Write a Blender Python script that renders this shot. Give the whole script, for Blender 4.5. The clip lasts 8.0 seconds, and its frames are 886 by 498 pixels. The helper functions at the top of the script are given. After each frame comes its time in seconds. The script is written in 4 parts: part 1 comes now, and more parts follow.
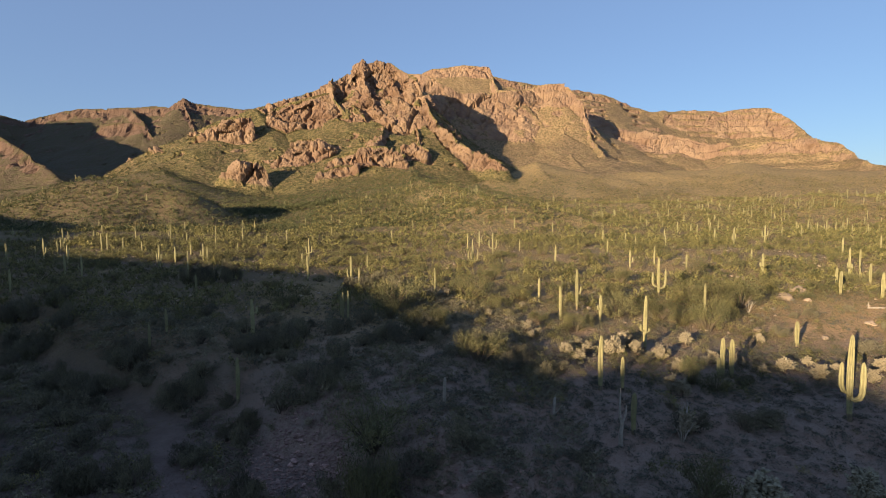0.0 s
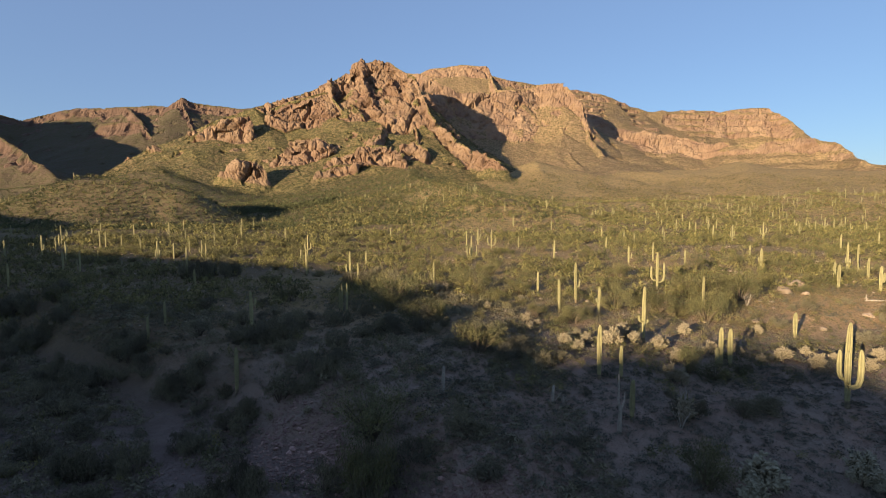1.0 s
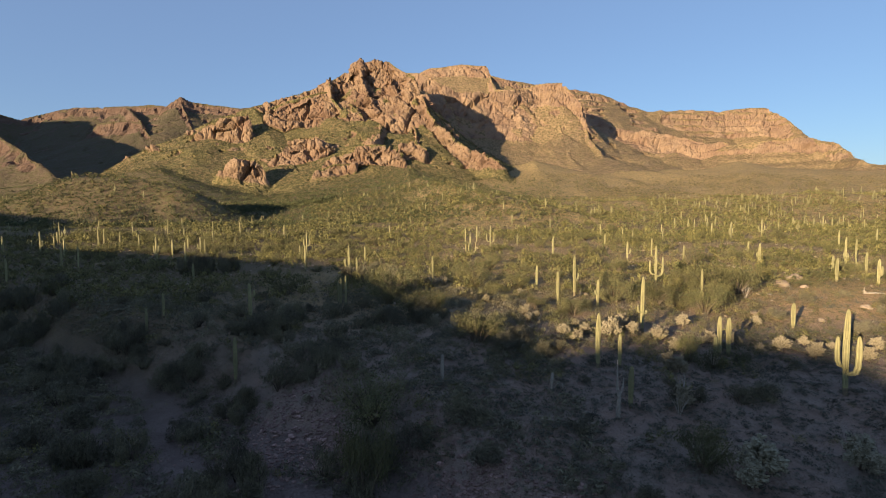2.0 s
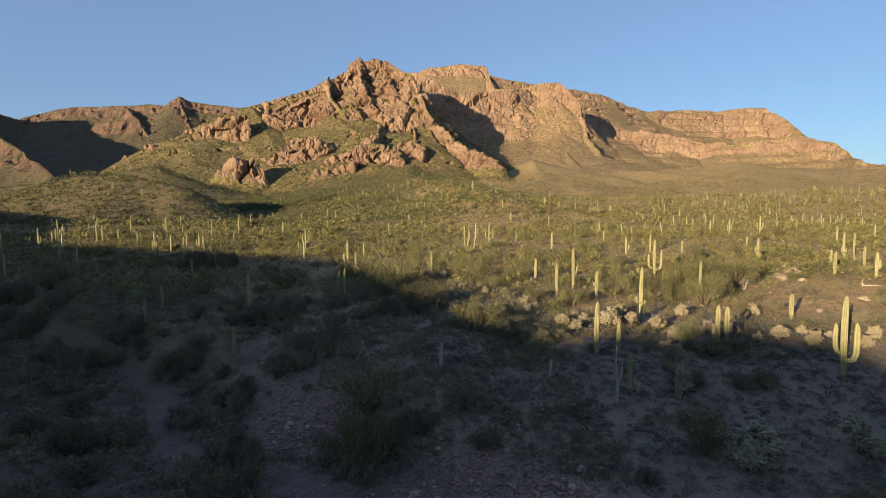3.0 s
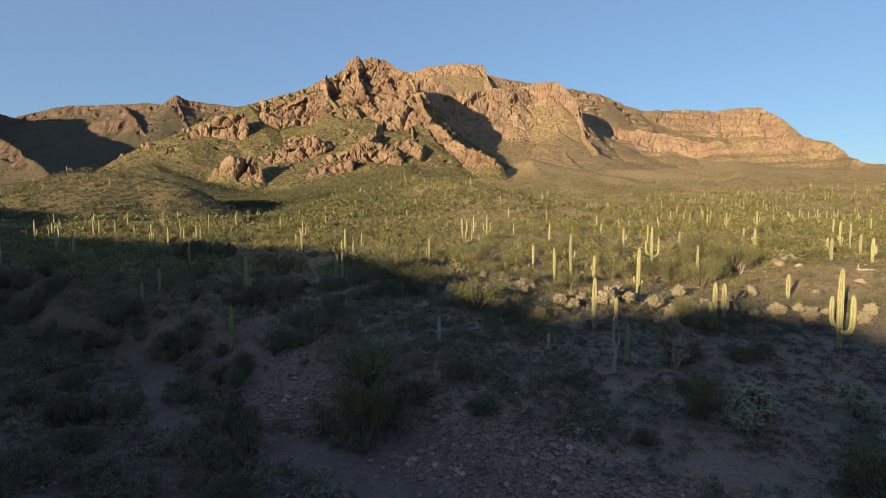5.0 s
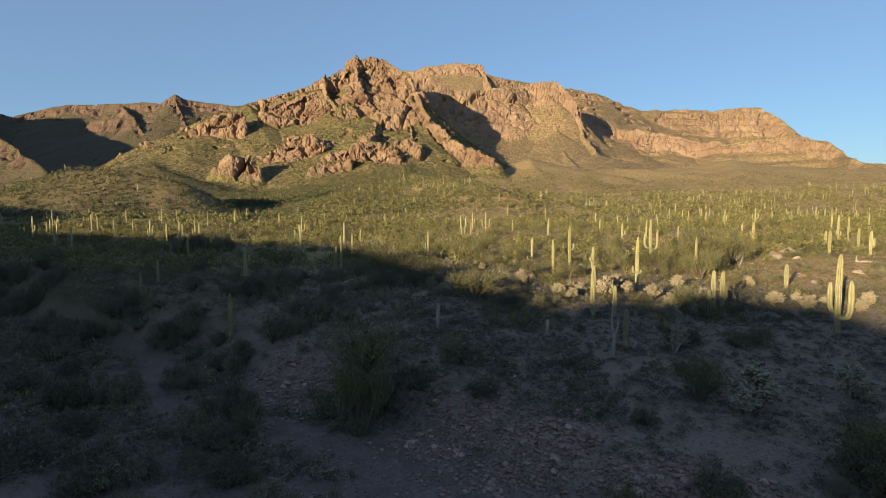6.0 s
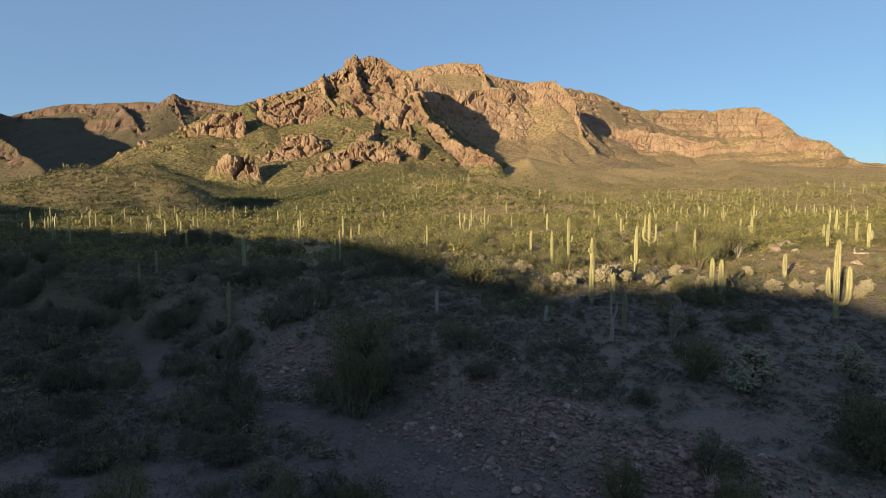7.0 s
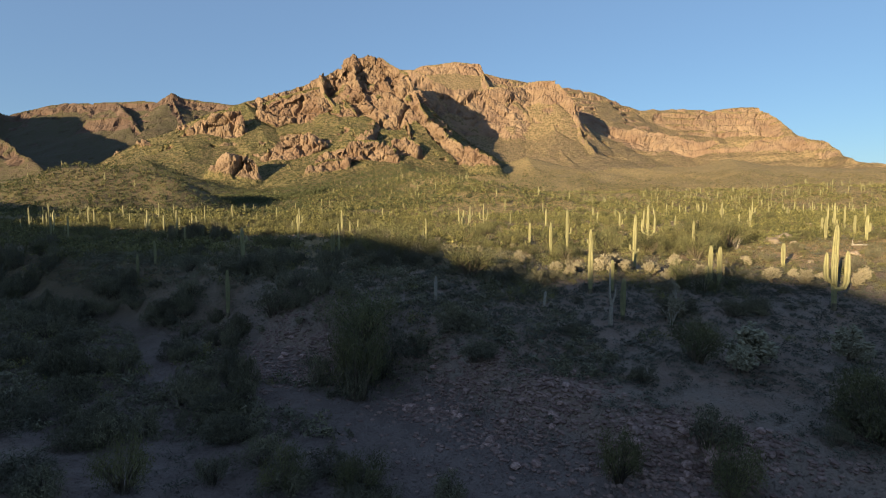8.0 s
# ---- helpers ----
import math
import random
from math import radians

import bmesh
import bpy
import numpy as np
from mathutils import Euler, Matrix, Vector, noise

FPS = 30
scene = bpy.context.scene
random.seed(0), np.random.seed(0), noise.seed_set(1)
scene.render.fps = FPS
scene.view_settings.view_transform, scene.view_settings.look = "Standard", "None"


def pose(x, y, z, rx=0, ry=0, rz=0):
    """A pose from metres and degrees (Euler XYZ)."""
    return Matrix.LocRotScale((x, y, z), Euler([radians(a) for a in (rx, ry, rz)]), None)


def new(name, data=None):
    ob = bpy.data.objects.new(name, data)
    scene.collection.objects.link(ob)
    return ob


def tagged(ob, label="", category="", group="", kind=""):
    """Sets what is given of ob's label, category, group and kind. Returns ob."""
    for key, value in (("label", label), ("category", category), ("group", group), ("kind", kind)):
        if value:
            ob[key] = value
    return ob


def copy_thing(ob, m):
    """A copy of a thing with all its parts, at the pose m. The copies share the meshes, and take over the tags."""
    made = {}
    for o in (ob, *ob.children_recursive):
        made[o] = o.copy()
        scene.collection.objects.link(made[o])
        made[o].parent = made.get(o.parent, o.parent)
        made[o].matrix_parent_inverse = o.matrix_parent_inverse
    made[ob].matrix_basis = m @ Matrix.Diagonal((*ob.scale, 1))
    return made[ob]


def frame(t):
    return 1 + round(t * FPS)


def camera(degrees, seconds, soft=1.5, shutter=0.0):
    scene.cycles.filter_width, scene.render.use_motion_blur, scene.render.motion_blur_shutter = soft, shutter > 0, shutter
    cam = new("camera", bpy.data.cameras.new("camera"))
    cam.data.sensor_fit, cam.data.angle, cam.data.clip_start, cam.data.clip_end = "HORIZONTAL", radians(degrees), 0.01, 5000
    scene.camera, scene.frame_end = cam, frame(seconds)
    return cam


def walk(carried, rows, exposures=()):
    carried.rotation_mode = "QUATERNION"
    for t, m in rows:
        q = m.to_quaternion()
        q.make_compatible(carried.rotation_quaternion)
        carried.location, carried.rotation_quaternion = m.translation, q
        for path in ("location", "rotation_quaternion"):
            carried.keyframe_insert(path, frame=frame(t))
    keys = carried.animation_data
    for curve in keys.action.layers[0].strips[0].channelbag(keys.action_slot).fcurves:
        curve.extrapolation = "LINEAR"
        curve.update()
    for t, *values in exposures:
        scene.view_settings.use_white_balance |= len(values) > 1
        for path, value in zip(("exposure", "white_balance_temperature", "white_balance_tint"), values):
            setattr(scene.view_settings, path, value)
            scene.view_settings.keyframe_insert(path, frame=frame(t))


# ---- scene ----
import itertools

cam = camera(81.5, 8.0, soft=0.9)


def descent(t):
    """The drone sinks straight down, a little faster towards the end, and turns slowly to its right."""
    return pose(-0.15 - 0.016 * t, 0.72 - 0.128 * t, 25.4 - 1.4 * t - 0.0207 * t * t, 86.06 - 0.006 * t, 0.27 - 0.022 * t, -0.17 - 0.128 * t)


# the clip's camera turns its picture slightly greener as the dark ground fills it
walk(cam, [(t / 2, descent(t / 2)) for t in range(17)], [(0, 1.35, 6500, 9), (4, 1.35, 6500, 4), (8, 1.35, 6500, 0)])

# ---- light: a low evening sun behind the camera's left shoulder, and a clear sky ----
SUN_HEIGHT, SUN_TURN = 9.4, 40.0
world = bpy.data.worlds.new("sky")
scene.world = world
world.use_nodes = True
wn = world.node_tree
sky = wn.nodes.new("ShaderNodeTexSky")
sky.sky_type, sky.sun_disc = "NISHITA", False
sky.sun_elevation, sky.sun_rotation = radians(SUN_HEIGHT), radians(180 + SUN_TURN)
sky.altitude, sky.air_density, sky.dust_density, sky.ozone_density = 700, 1.0, 0.8, 3.0
wn.links.new(sky.outputs["Color"], wn.nodes["Background"].inputs["Color"])
wn.nodes["Background"].inputs["Strength"].default_value = 0.066
veil = wn.nodes.new("ShaderNodeBackground")  # even evening light scattered over the whole sky
veil.inputs["Color"].default_value = (0.138, 0.186, 0.322, 1)
blend = wn.nodes.new("ShaderNodeMixShader")
blend.inputs[0].default_value = 0.4
wn.links.new(wn.nodes["Background"].outputs[0], blend.inputs[1])
wn.links.new(veil.outputs[0], blend.inputs[2])
wn.links.new(blend.outputs[0], wn.nodes["World Output"].inputs["Surface"])
sun = new("sun", bpy.data.lights.new("sun", "SUN"))
sun.data.energy, sun.data.angle, sun.data.color = 5.0, radians(0.5), (1.0, 0.75, 0.48)
sun.matrix_world = pose(0, 0, 300, 90 - SUN_HEIGHT, 0, -SUN_TURN)

# ---- the lie of the land ----


def lattice(ix, iy, seed):
    h = (ix * 374761393 + iy * 668265263 + seed * 974634077) & 0xFFFFFFFF
    h = ((h ^ (h >> 13)) * 1274126177) & 0xFFFFFFFF
    h = h ^ (h >> 16)
    return (h & 0xFFFF) / 32767.5 - 1.0, ((h >> 8) & 0xFFFF) / 32767.5 - 1.0


def gnoise(x, y, seed=0):
    """Gradient noise on arrays, about -1 to 1."""
    x, y = np.asarray(x, float), np.asarray(y, float)
    fx, fy = np.floor(x), np.floor(y)
    ix, iy = fx.astype(np.int64), fy.astype(np.int64)
    u, v = x - fx, y - fy
    su, sv = u * u * u * (u * (u * 6 - 15) + 10), v * v * v * (v * (v * 6 - 15) + 10)

    def corner(a, b):
        gx, gy = lattice(ix + a, iy + b, seed)
        return gx * (u - a) + gy * (v - b)

    low = corner(0, 0) * (1 - su) + corner(1, 0) * su
    high = corner(0, 1) * (1 - su) + corner(1, 1) * su
    return (low * (1 - sv) + high * sv) * 1.4


def fbm(x, y, size, octaves=4, seed=0, gain=0.5):
    total, amp = 0.0, 1.0
    for k in range(octaves):
        total = total + amp * gnoise(np.asarray(x) / size + 17.3 * k, np.asarray(y) / size - 9.1 * k, seed + k)
        size, amp = size * 0.5, amp * gain
    return total


def crags(x, y, size, octaves=4, seed=0):
    """Ridged noise, 0 to about 1: sharp crests."""
    total, amp = 0.0, 0.55
    for k in range(octaves):
        total = total + amp * (1 - np.abs(gnoise(np.asarray(x) / size + 5.7 * k, np.asarray(y) / size + 3.9 * k, seed + k))) ** 2
        size, amp = size * 0.5, amp * 0.5
    return total


def smooth(a, b, v):
    s = np.clip((np.asarray(v, float) - a) / (b - a), 0, 1)
    return s * s * (3 - 2 * s)


def along(x, y, a, b):
    """How far along the line a to b a place lies, 0 to 1, and how far off it."""
    dx, dy = b[0] - a[0], b[1] - a[1]
    t = np.clip(((x - a[0]) * dx + (y - a[1]) * dy) / (dx * dx + dy * dy), 0, 1)
    return t, np.hypot(x - a[0] - t * dx, y - a[1] - t * dy)


def spine_height(x, y, spine, cliff, width, slope, ease):
    """Height of a ridge with a crest line of (x, y, z, share of the cliff): a cliff under the crest, then rubble that eases out."""
    best = np.full(np.shape(x), -1e6)
    for a, b in zip(spine, spine[1:]):
        t, d = along(x, y, a, b)
        wall = cliff * (a[3] + t * (b[3] - a[3])) if cliff else 0.0
        z = a[2] + t * (b[2] - a[2]) - wall * smooth(0, width, d) - slope * (0.6 * ease * (1 - np.exp(-d / ease)) + 0.4 * d)
        best = np.maximum(best, z)
    return best


def spine_distance(x, y, spine):
    return np.minimum.reduce([along(x, y, a, b)[1] for a, b in zip(spine, spine[1:])])


PLAIN = [(-4000, -20), (-600, -8), (-40, -5), (20, -3), (45, -1), (65, 2), (100, 4.5), (160, 5.5), (230, 7), (300, 8.5), (400, 13), (500, 22),
         (620, 35), (800, 44), (1000, 55), (1100, 66), (1200, 90), (1300, 116), (1400, 138), (2000, 165), (5000, 190)]
HILL = [(-490, 560, 28), (-435, 562, 53), (-384, 562, 67), (-325, 554, 63), (-266, 544, 50)]
SWELL = [(-70, 1130, 122), (-58, 1000, 103), (-40, 820, 81), (-12, 680, 65), (18, 560, 51), (46, 462, 40), (96, 425, 26), (132, 385, 17)]
FOOT_WEST = [(-640, 1180, 128), (-540, 1060, 96)]
FOOT_EAST = [(260, 1420, 165), (250, 1260, 118), (250, 1090, 72), (250, 960, 54)]
FOOT_FAR = [(900, 1560, 178), (760, 1270, 120), (600, 1000, 68)]


def wash_side(x, y):
    """Metres from the dry wash's far edge, positive on the rocky bank beyond it."""
    bend = 3.0 * gnoise(np.asarray(x) / 23, np.asarray(y) / 23, 41) + 1.2 * gnoise(np.asarray(x) / 7, np.asarray(y) / 7, 42)
    turn = 3.5 * smooth(3, 11, x) - 2.3 * (1 - smooth(-2, 8, x))
    return (x - 4) * 0.603 + (y - 38) * 0.798 + bend + turn


def ground(x, y):
    x, y = np.asarray(x, float), np.asarray(y, float)
    ys, zs = [p[0] for p in PLAIN], [p[1] for p in PLAIN]
    reach = 4 + 0.1 * np.abs(y)
    z = sum(np.interp(y + k * reach, ys, zs) for k in (-1, -0.5, 0, 0.5, 1)) / 5
    z = z + 0.02 * np.clip(x, -80, 110) * smooth(20, 90, y) * (1 - smooth(200, 400, y))
    s = wash_side(x, y)
    floor = -5.4 + 0.012 * np.clip(y - 40, -60, 80) + 0.25 * gnoise(x / 5, y / 5, 43)
    near = smooth(-140, -75, x) * (1 - smooth(110, 200, x))
    bank = smooth(-0.5, 10.5, s)
    cut = floor * (1 - bank) + z * bank
    cut = cut + 0.7 * fbm(x, y, 5, 3, 44) * smooth(-1, 2, s) * (1 - smooth(7, 13, s))
    back = smooth(-34, -15, s)
    cut = np.where(s < 0, floor * back + np.maximum(z, floor + 1.0) * (1 - back), cut)
    z = z * (1 - near) + cut * near
    z = z - 12 * smooth(250, 750, -x) * smooth(700, 1150, y)
    z = z - 12 * np.exp(-((x + 330) / 190) ** 2) * smooth(640, 900, y) * (1 - smooth(1180, 1400, y))
    z = z - 16 * np.exp(-((x - 200) / 90) ** 2 - ((y - 900) / 140) ** 2)
    z = z - 28 * np.exp(-((x + 205) / 130) ** 2 - ((y - 600) / 110) ** 2) + 12 * smooth(330, 460, x) * np.exp(-((y - 560) / 110) ** 2)
    far = smooth(140, 500, np.hypot(x, y))
    z = z + fbm(x, y, 14, 3, 7) * 0.45 * (1 - 0.5 * far) + fbm(x, y, 90, 3, 8) * (0.5 + 2.5 * far) + fbm(x, y, 330, 3, 11) * 6 * smooth(500, 1100, np.hypot(x, y))
    z = z + 18 * (crags(x + 0.3 * y, y * 0.55, 190, 3, 13) - 0.6) * smooth(380, 800, y) * (1 - smooth(1500, 2200, y))
    hill = spine_height(x, y, HILL, 0, 1, 0.56, 160) + 3 * fbm(x, y, 60, 3, 9)
    swell = spine_height(x, y, SWELL, 0, 1, 0.30, 200) + 3 * fbm(x, y, 80, 3, 10)
    feet = np.maximum.reduce([spine_height(x, y, s, 0, 1, 0.28, 200) for s in (FOOT_WEST, FOOT_EAST, FOOT_FAR)]) + 4 * fbm(x, y, 110, 3, 12)
    lift = np.maximum(np.maximum(hill, swell), feet) - 150 * (1 - smooth(150, 330, y))
    k = 3.0 + 4.0 * smooth(400, 900, y)
    return z + k * np.logaddexp(0, np.clip((lift - z) / k, -40, 200))


# the sandy path of the wash, and the stony patches of its cut bank: x, y, spread in x and y
WASH = [(30, 20), (14, 29.5), (7, 33.5), (3, 36), (-0.6, 38.7), (-7.7, 44.5), (-17, 50.5), (-29, 56), (-34.5, 64), (-41.5, 74.5), (-51, 82), (-63, 93), (-82, 106)]
SCREE = [(-19.5, 60, 3.6, 4.5), (-13, 57, 2.5, 3), (1.5, 46.5, 4, 2.6), (8.5, 39.5, 4, 2.2), (14.5, 33.5, 2.6, 1.8), (18.5, 31.5, 3, 1.6)]


def open_sand(x, y):
    """True on the bare sand of the wash, on the scree patches and on a bare flat above the bank."""
    clear = spine_distance(x, y, WASH) < 2.3 + 2.6 * smooth(-11, -3, x) + 0.7 * gnoise(np.asarray(x) / 2.5, np.asarray(y) / 2.5, 47)
    for a, b, u, v in SCREE + [(22.5, 37.2, 4.6, 1.1)]:
        clear = clear | (((x - a) / u) ** 2 + ((y - b) / v) ** 2 < 1.7)
    return clear


# crest lines of the mountains
MAIN = [(-537, 1505, 332, 0.3), (-466, 1540, 360, 0.4), (-373, 1570, 398, 0.5), (-308, 1590, 434, 0.8), (-279, 1600, 460, 1.2), (-246, 1600,
        485, 1.4), (-193, 1600, 488, 1.4), (-151, 1600, 485, 1.4), (-128, 1590, 465, 1.2), (-94, 1580, 444, 1)]
MAIN_EAST = [(-94, 1580, 446, 1), (-70, 1535, 424, 0.7), (-50, 1490, 370, 0.6), (-26, 1440, 306, 0.5), (14, 1385, 244, 0.4), (80, 1310, 184, 0.2), (145, 1240, 148, 0.1)]
MAIN_WEST = [(-848, 1330, 138, 0), (-767, 1370, 193, 0), (-688, 1410, 238, 0), (-601, 1460, 293, 0.1), (-537, 1505, 332, 0.3)]
SHELF_ROCK = [(-392, 1262, 176, 0.6), (-366, 1275, 210, 0.9), (-330, 1285, 219, 1), (-296, 1285, 212, 1), (-270, 1290, 190, 0.8)]
RIB_HIGH = [(-240, 1560, 436, 0.6), (-214, 1520, 392, 0.8), (-186, 1485, 352, 1), (-156, 1450, 312, 1), (-130, 1420, 280, 0.7)]
RIB_TOP = [(-236, 1605, 492, 0.6), (-232, 1572, 472, 0.8), (-226, 1545, 436, 1), (-216, 1520, 394, 0.8)]
SHOULDER = [(-330, 1590, 436, 0.6), (-326, 1558, 424, 0.9), (-318, 1532, 398, 1), (-308, 1510, 366, 0.7)]
RIB_EAST = [(-150, 1570, 446, 0.6), (-122, 1525, 384, 0.8), (-100, 1480, 336, 0.9), (-74, 1430, 282, 0.9), (-60, 1380, 240, 0.8), (-60, 1330, 212, 0.6)]
KNUCKLE = [(-196, 1395, 246, 0.7), (-160, 1400, 264, 1), (-122, 1395, 252, 0.9), (-104, 1370, 226, 0.6)]
WEST_ROCK = [(-640, 1350, 226, 0.4), (-600, 1362, 256, 0.8), (-550, 1372, 274, 1), (-505, 1380, 284, 1.1)]
FIN = [(-488, 1132, 104, 0.5), (-455, 1140, 130, 0.9), (-436, 1146, 146, 1), (-404, 1150, 150, 1.1), (-382, 1152, 138, 1)]
BAND = [(-470, 1455, 318, 0.8), (-428, 1468, 340, 1), (-373, 1480, 356, 1.1), (-318, 1490, 368, 1.1), (-268, 1470, 316, 1), (-214, 1445, 284, 0.9), (-160, 1430, 268, 0.6)]
STEP = [(-262, 1210, 150, 0.7), (-225, 1222, 170, 1), (-165, 1238, 188, 1), (-112, 1245, 188, 1), (-84, 1235, 166, 0.8)]
RIB_MID = [(-138, 1440, 282, 0.8), (-148, 1380, 254, 1), (-158, 1320, 226, 1), (-165, 1272, 200, 0.9)]
STEP_EAST = [(-98, 1285, 196, 0.8), (-66, 1290, 204, 1), (-34, 1280, 186, 0.8)]
STEP_LOW = [(-278, 1165, 118, 0.6), (-240, 1175, 136, 1), (-200, 1190, 138, 0.8)]
BACK = [(-267, 2472, 607, 0.5), (-102, 2357, 630, 0.6), (-38, 2300, 644, 0.8), (12, 2300, 648, 0.8), (99, 2300, 662, 1.1), (213, 2300, 652,
        1.2), (231, 2288, 610, 0.9), (309, 2300, 593, 0.6), (431, 2357, 587, 0.5), (571, 2408, 588, 0.5), (765, 2530, 590, 0.5), (898, 2597,
        563, 0.4), (1072, 2678, 528, 0.5)]
KNOB = [(231, 2288, 610, 0.3), (225, 2090, 504, 0.3), (311, 1989, 480, 0.7), (381, 1966, 493, 0.9), (461, 1944, 494, 1), (482, 1930, 464, 0.9), (518, 1900, 412,
        0.7), (522, 1850, 340, 0.5), (512, 1770, 276, 0.3), (500, 1620, 218, 0)]
KNOB_FOOT = [(430, 1925, 385, 0), (425, 1800, 300, 0), (410, 1660, 222, 0), (390, 1480, 165, 0)]
MESA = [(1072, 2678, 528, 0.5), (1249, 2750, 552, 0.7), (1516, 2800, 549, 0.9), (1667, 2800, 572, 1), (1764, 2800, 572, 1), (1812, 2750, 524,
        0.9), (1817, 2650, 449, 0.6), (1765, 2500, 384, 0.4)]
BENCH = [(667, 2200, 364, 0.6), (745, 2150, 363, 1), (911, 2100, 340, 1), (1046, 2050, 306, 0.9), (1101, 1950, 281, 0.4), (1197, 1900, 284,
         0.8), (1286, 1850, 293, 1), (1331, 1750, 263, 0.9), (1314, 1650, 217, 0.6), (1263, 1550, 180, 0.4), (1272, 1480, 159, 0.2), (1330,
         1400, 131, 0.1)]
SADDLE = [(-130, 1850, 505, 0.8), (-57, 1850, 503, 1), (4, 1850, 473, 1), (55, 1862, 441, 0.8), (159, 1885, 441, 1), (265, 1905, 458, 1), (340, 1960, 474, 0.8)]
RAMP_EAST = [(470, 2200, 462, 0.1), (545, 2100, 408, 0.1), (605, 2020, 332, 0.1), (670, 2040, 308, 0.1), (685, 1970, 262, 0.1), (700, 1920, 208, 0)]
LEFT = [(-2330, 2300, 514, 0.5), (-2084, 2300, 489, 0.5), (-1937, 2300, 469, 0.4), (-1880, 2350, 453, 0.4), (-1802, 2400, 487, 0.6), (-1658,
        2400, 515, 0.7), (-1412, 2400, 519, 0.7), (-1327, 2400, 526, 0.8), (-1234, 2380, 514, 0.7), (-1151, 2350, 552, 1), (-1118, 2380, 534,
        0.8), (-1050, 2400, 527, 0.7), (-908, 2400, 509, 0.6), (-779, 2400, 516, 0.5)]
PROW = [(-1460, 2180, 362, 0.5), (-1405, 2155, 392, 0.8), (-1318, 2150, 411, 1), (-1224, 2150, 405, 1), (-1160, 2090, 345, 0.7), (-1105, 2030, 290, 0.3)]
PROW_LINK = [(-1389, 2345, 505, 0.3), (-1300, 2250, 440, 0.4), (-1224, 2150, 405, 0.5)]
PROW_EAST = [(-1151, 2350, 545, 0.6), (-1085, 2260, 445, 0.6), (-1020, 2170, 370, 0.4)]
SPUR = [(-2800, 1500, 640, 0.5), (-2260, 1500, 620, 0.5), (-1890, 1500, 478, 0.5), (-1590, 1480, 395, 0.5), (-1407, 1450, 326, 0.5), (-1140, 1350, 232, 0.4), (-991, 1250, 174, 0.3), (-852,
        1150, 112, 0.1)]
SHADE_RIDGE = [(-1300, 700, 80), (-900, 423, 96), (-560, 130, 84), (-470, 60, 69.5), (-392, 0, 62.0), (-306, -71, 64.8), (-258, -111, 66.0), (-229, -135, 64.4), (-197, -162, 59.0),
               (-185, -172, 57.5), (-178, -178, 59.2), (-170, -184, 60.8), (-164, -189, 59.3), (-158, -194, 57.9), (-100, -243, 58.5), (0, -327, 59.5), (150, -452, 55), (400, -660, 30)]


def cells(x, y, z, seed):
    """Broken rock: for every place the pull of its own block, 0 to 1, and how far it lies from the joint with the next one."""
    fx, fy, fz = np.floor(x), np.floor(y), np.floor(z)
    ix, iy, iz = fx.astype(np.int64), fy.astype(np.int64), fz.astype(np.int64)
    first, second, own = np.full(x.shape, 9.0), np.full(x.shape, 9.0), np.zeros(x.shape)
    for a, b, c in itertools.product((-1, 0, 1), repeat=3):
        h, k = lattice(ix + a, iy + b + 7919 * (iz + c), seed)
        m, pull = lattice(ix + a + 31, iy + b + 104729 * (iz + c), seed + 1)
        d = np.sqrt((a + 0.5 + 0.42 * h - x + fx) ** 2 + (b + 0.5 + 0.42 * k - y + fy) ** 2 + (c + 0.5 + 0.42 * m - z + fz) ** 2)
        near = d < first
        second = np.where(near, first, np.minimum(second, d))
        own, first = np.where(near, 0.5 + 0.5 * pull, own), np.where(near, d, first)
    return own, second - first


def massif(x, y, spines, seed, jag, rough):
    """Heights of a massif without its broken rock: ridges and rubble slopes, cut by shallow gullies."""
    wx = x + jag * fbm(x, y, 150, 3, seed)
    wy = y + jag * fbm(x, y, 150, 3, seed + 5)
    z = np.full(np.shape(x), -1e6)
    for spine, cliff, width, slope, ease in spines:
        z = np.maximum(z, spine_height(wx, wy, spine, cliff, width, slope, ease))
    calm = smooth(6, 60, spine_distance(wx, wy, spines[0][0]))
    z = z + rough * (0.25 + 0.75 * calm) * (crags(x, y, 170, 3, seed + 20) - 0.6)
    edge = np.minimum(np.minimum(x - np.min(x), np.max(x) - x), np.minimum(y - np.min(y), np.max(y) - y))
    z = z - 260 * (1 - smooth(0, 110, edge))
    base, soft = ground(x, y), 7.0
    return base - 2.0 + soft * np.logaddexp(0, np.clip((z - base) / soft, -40, 200))


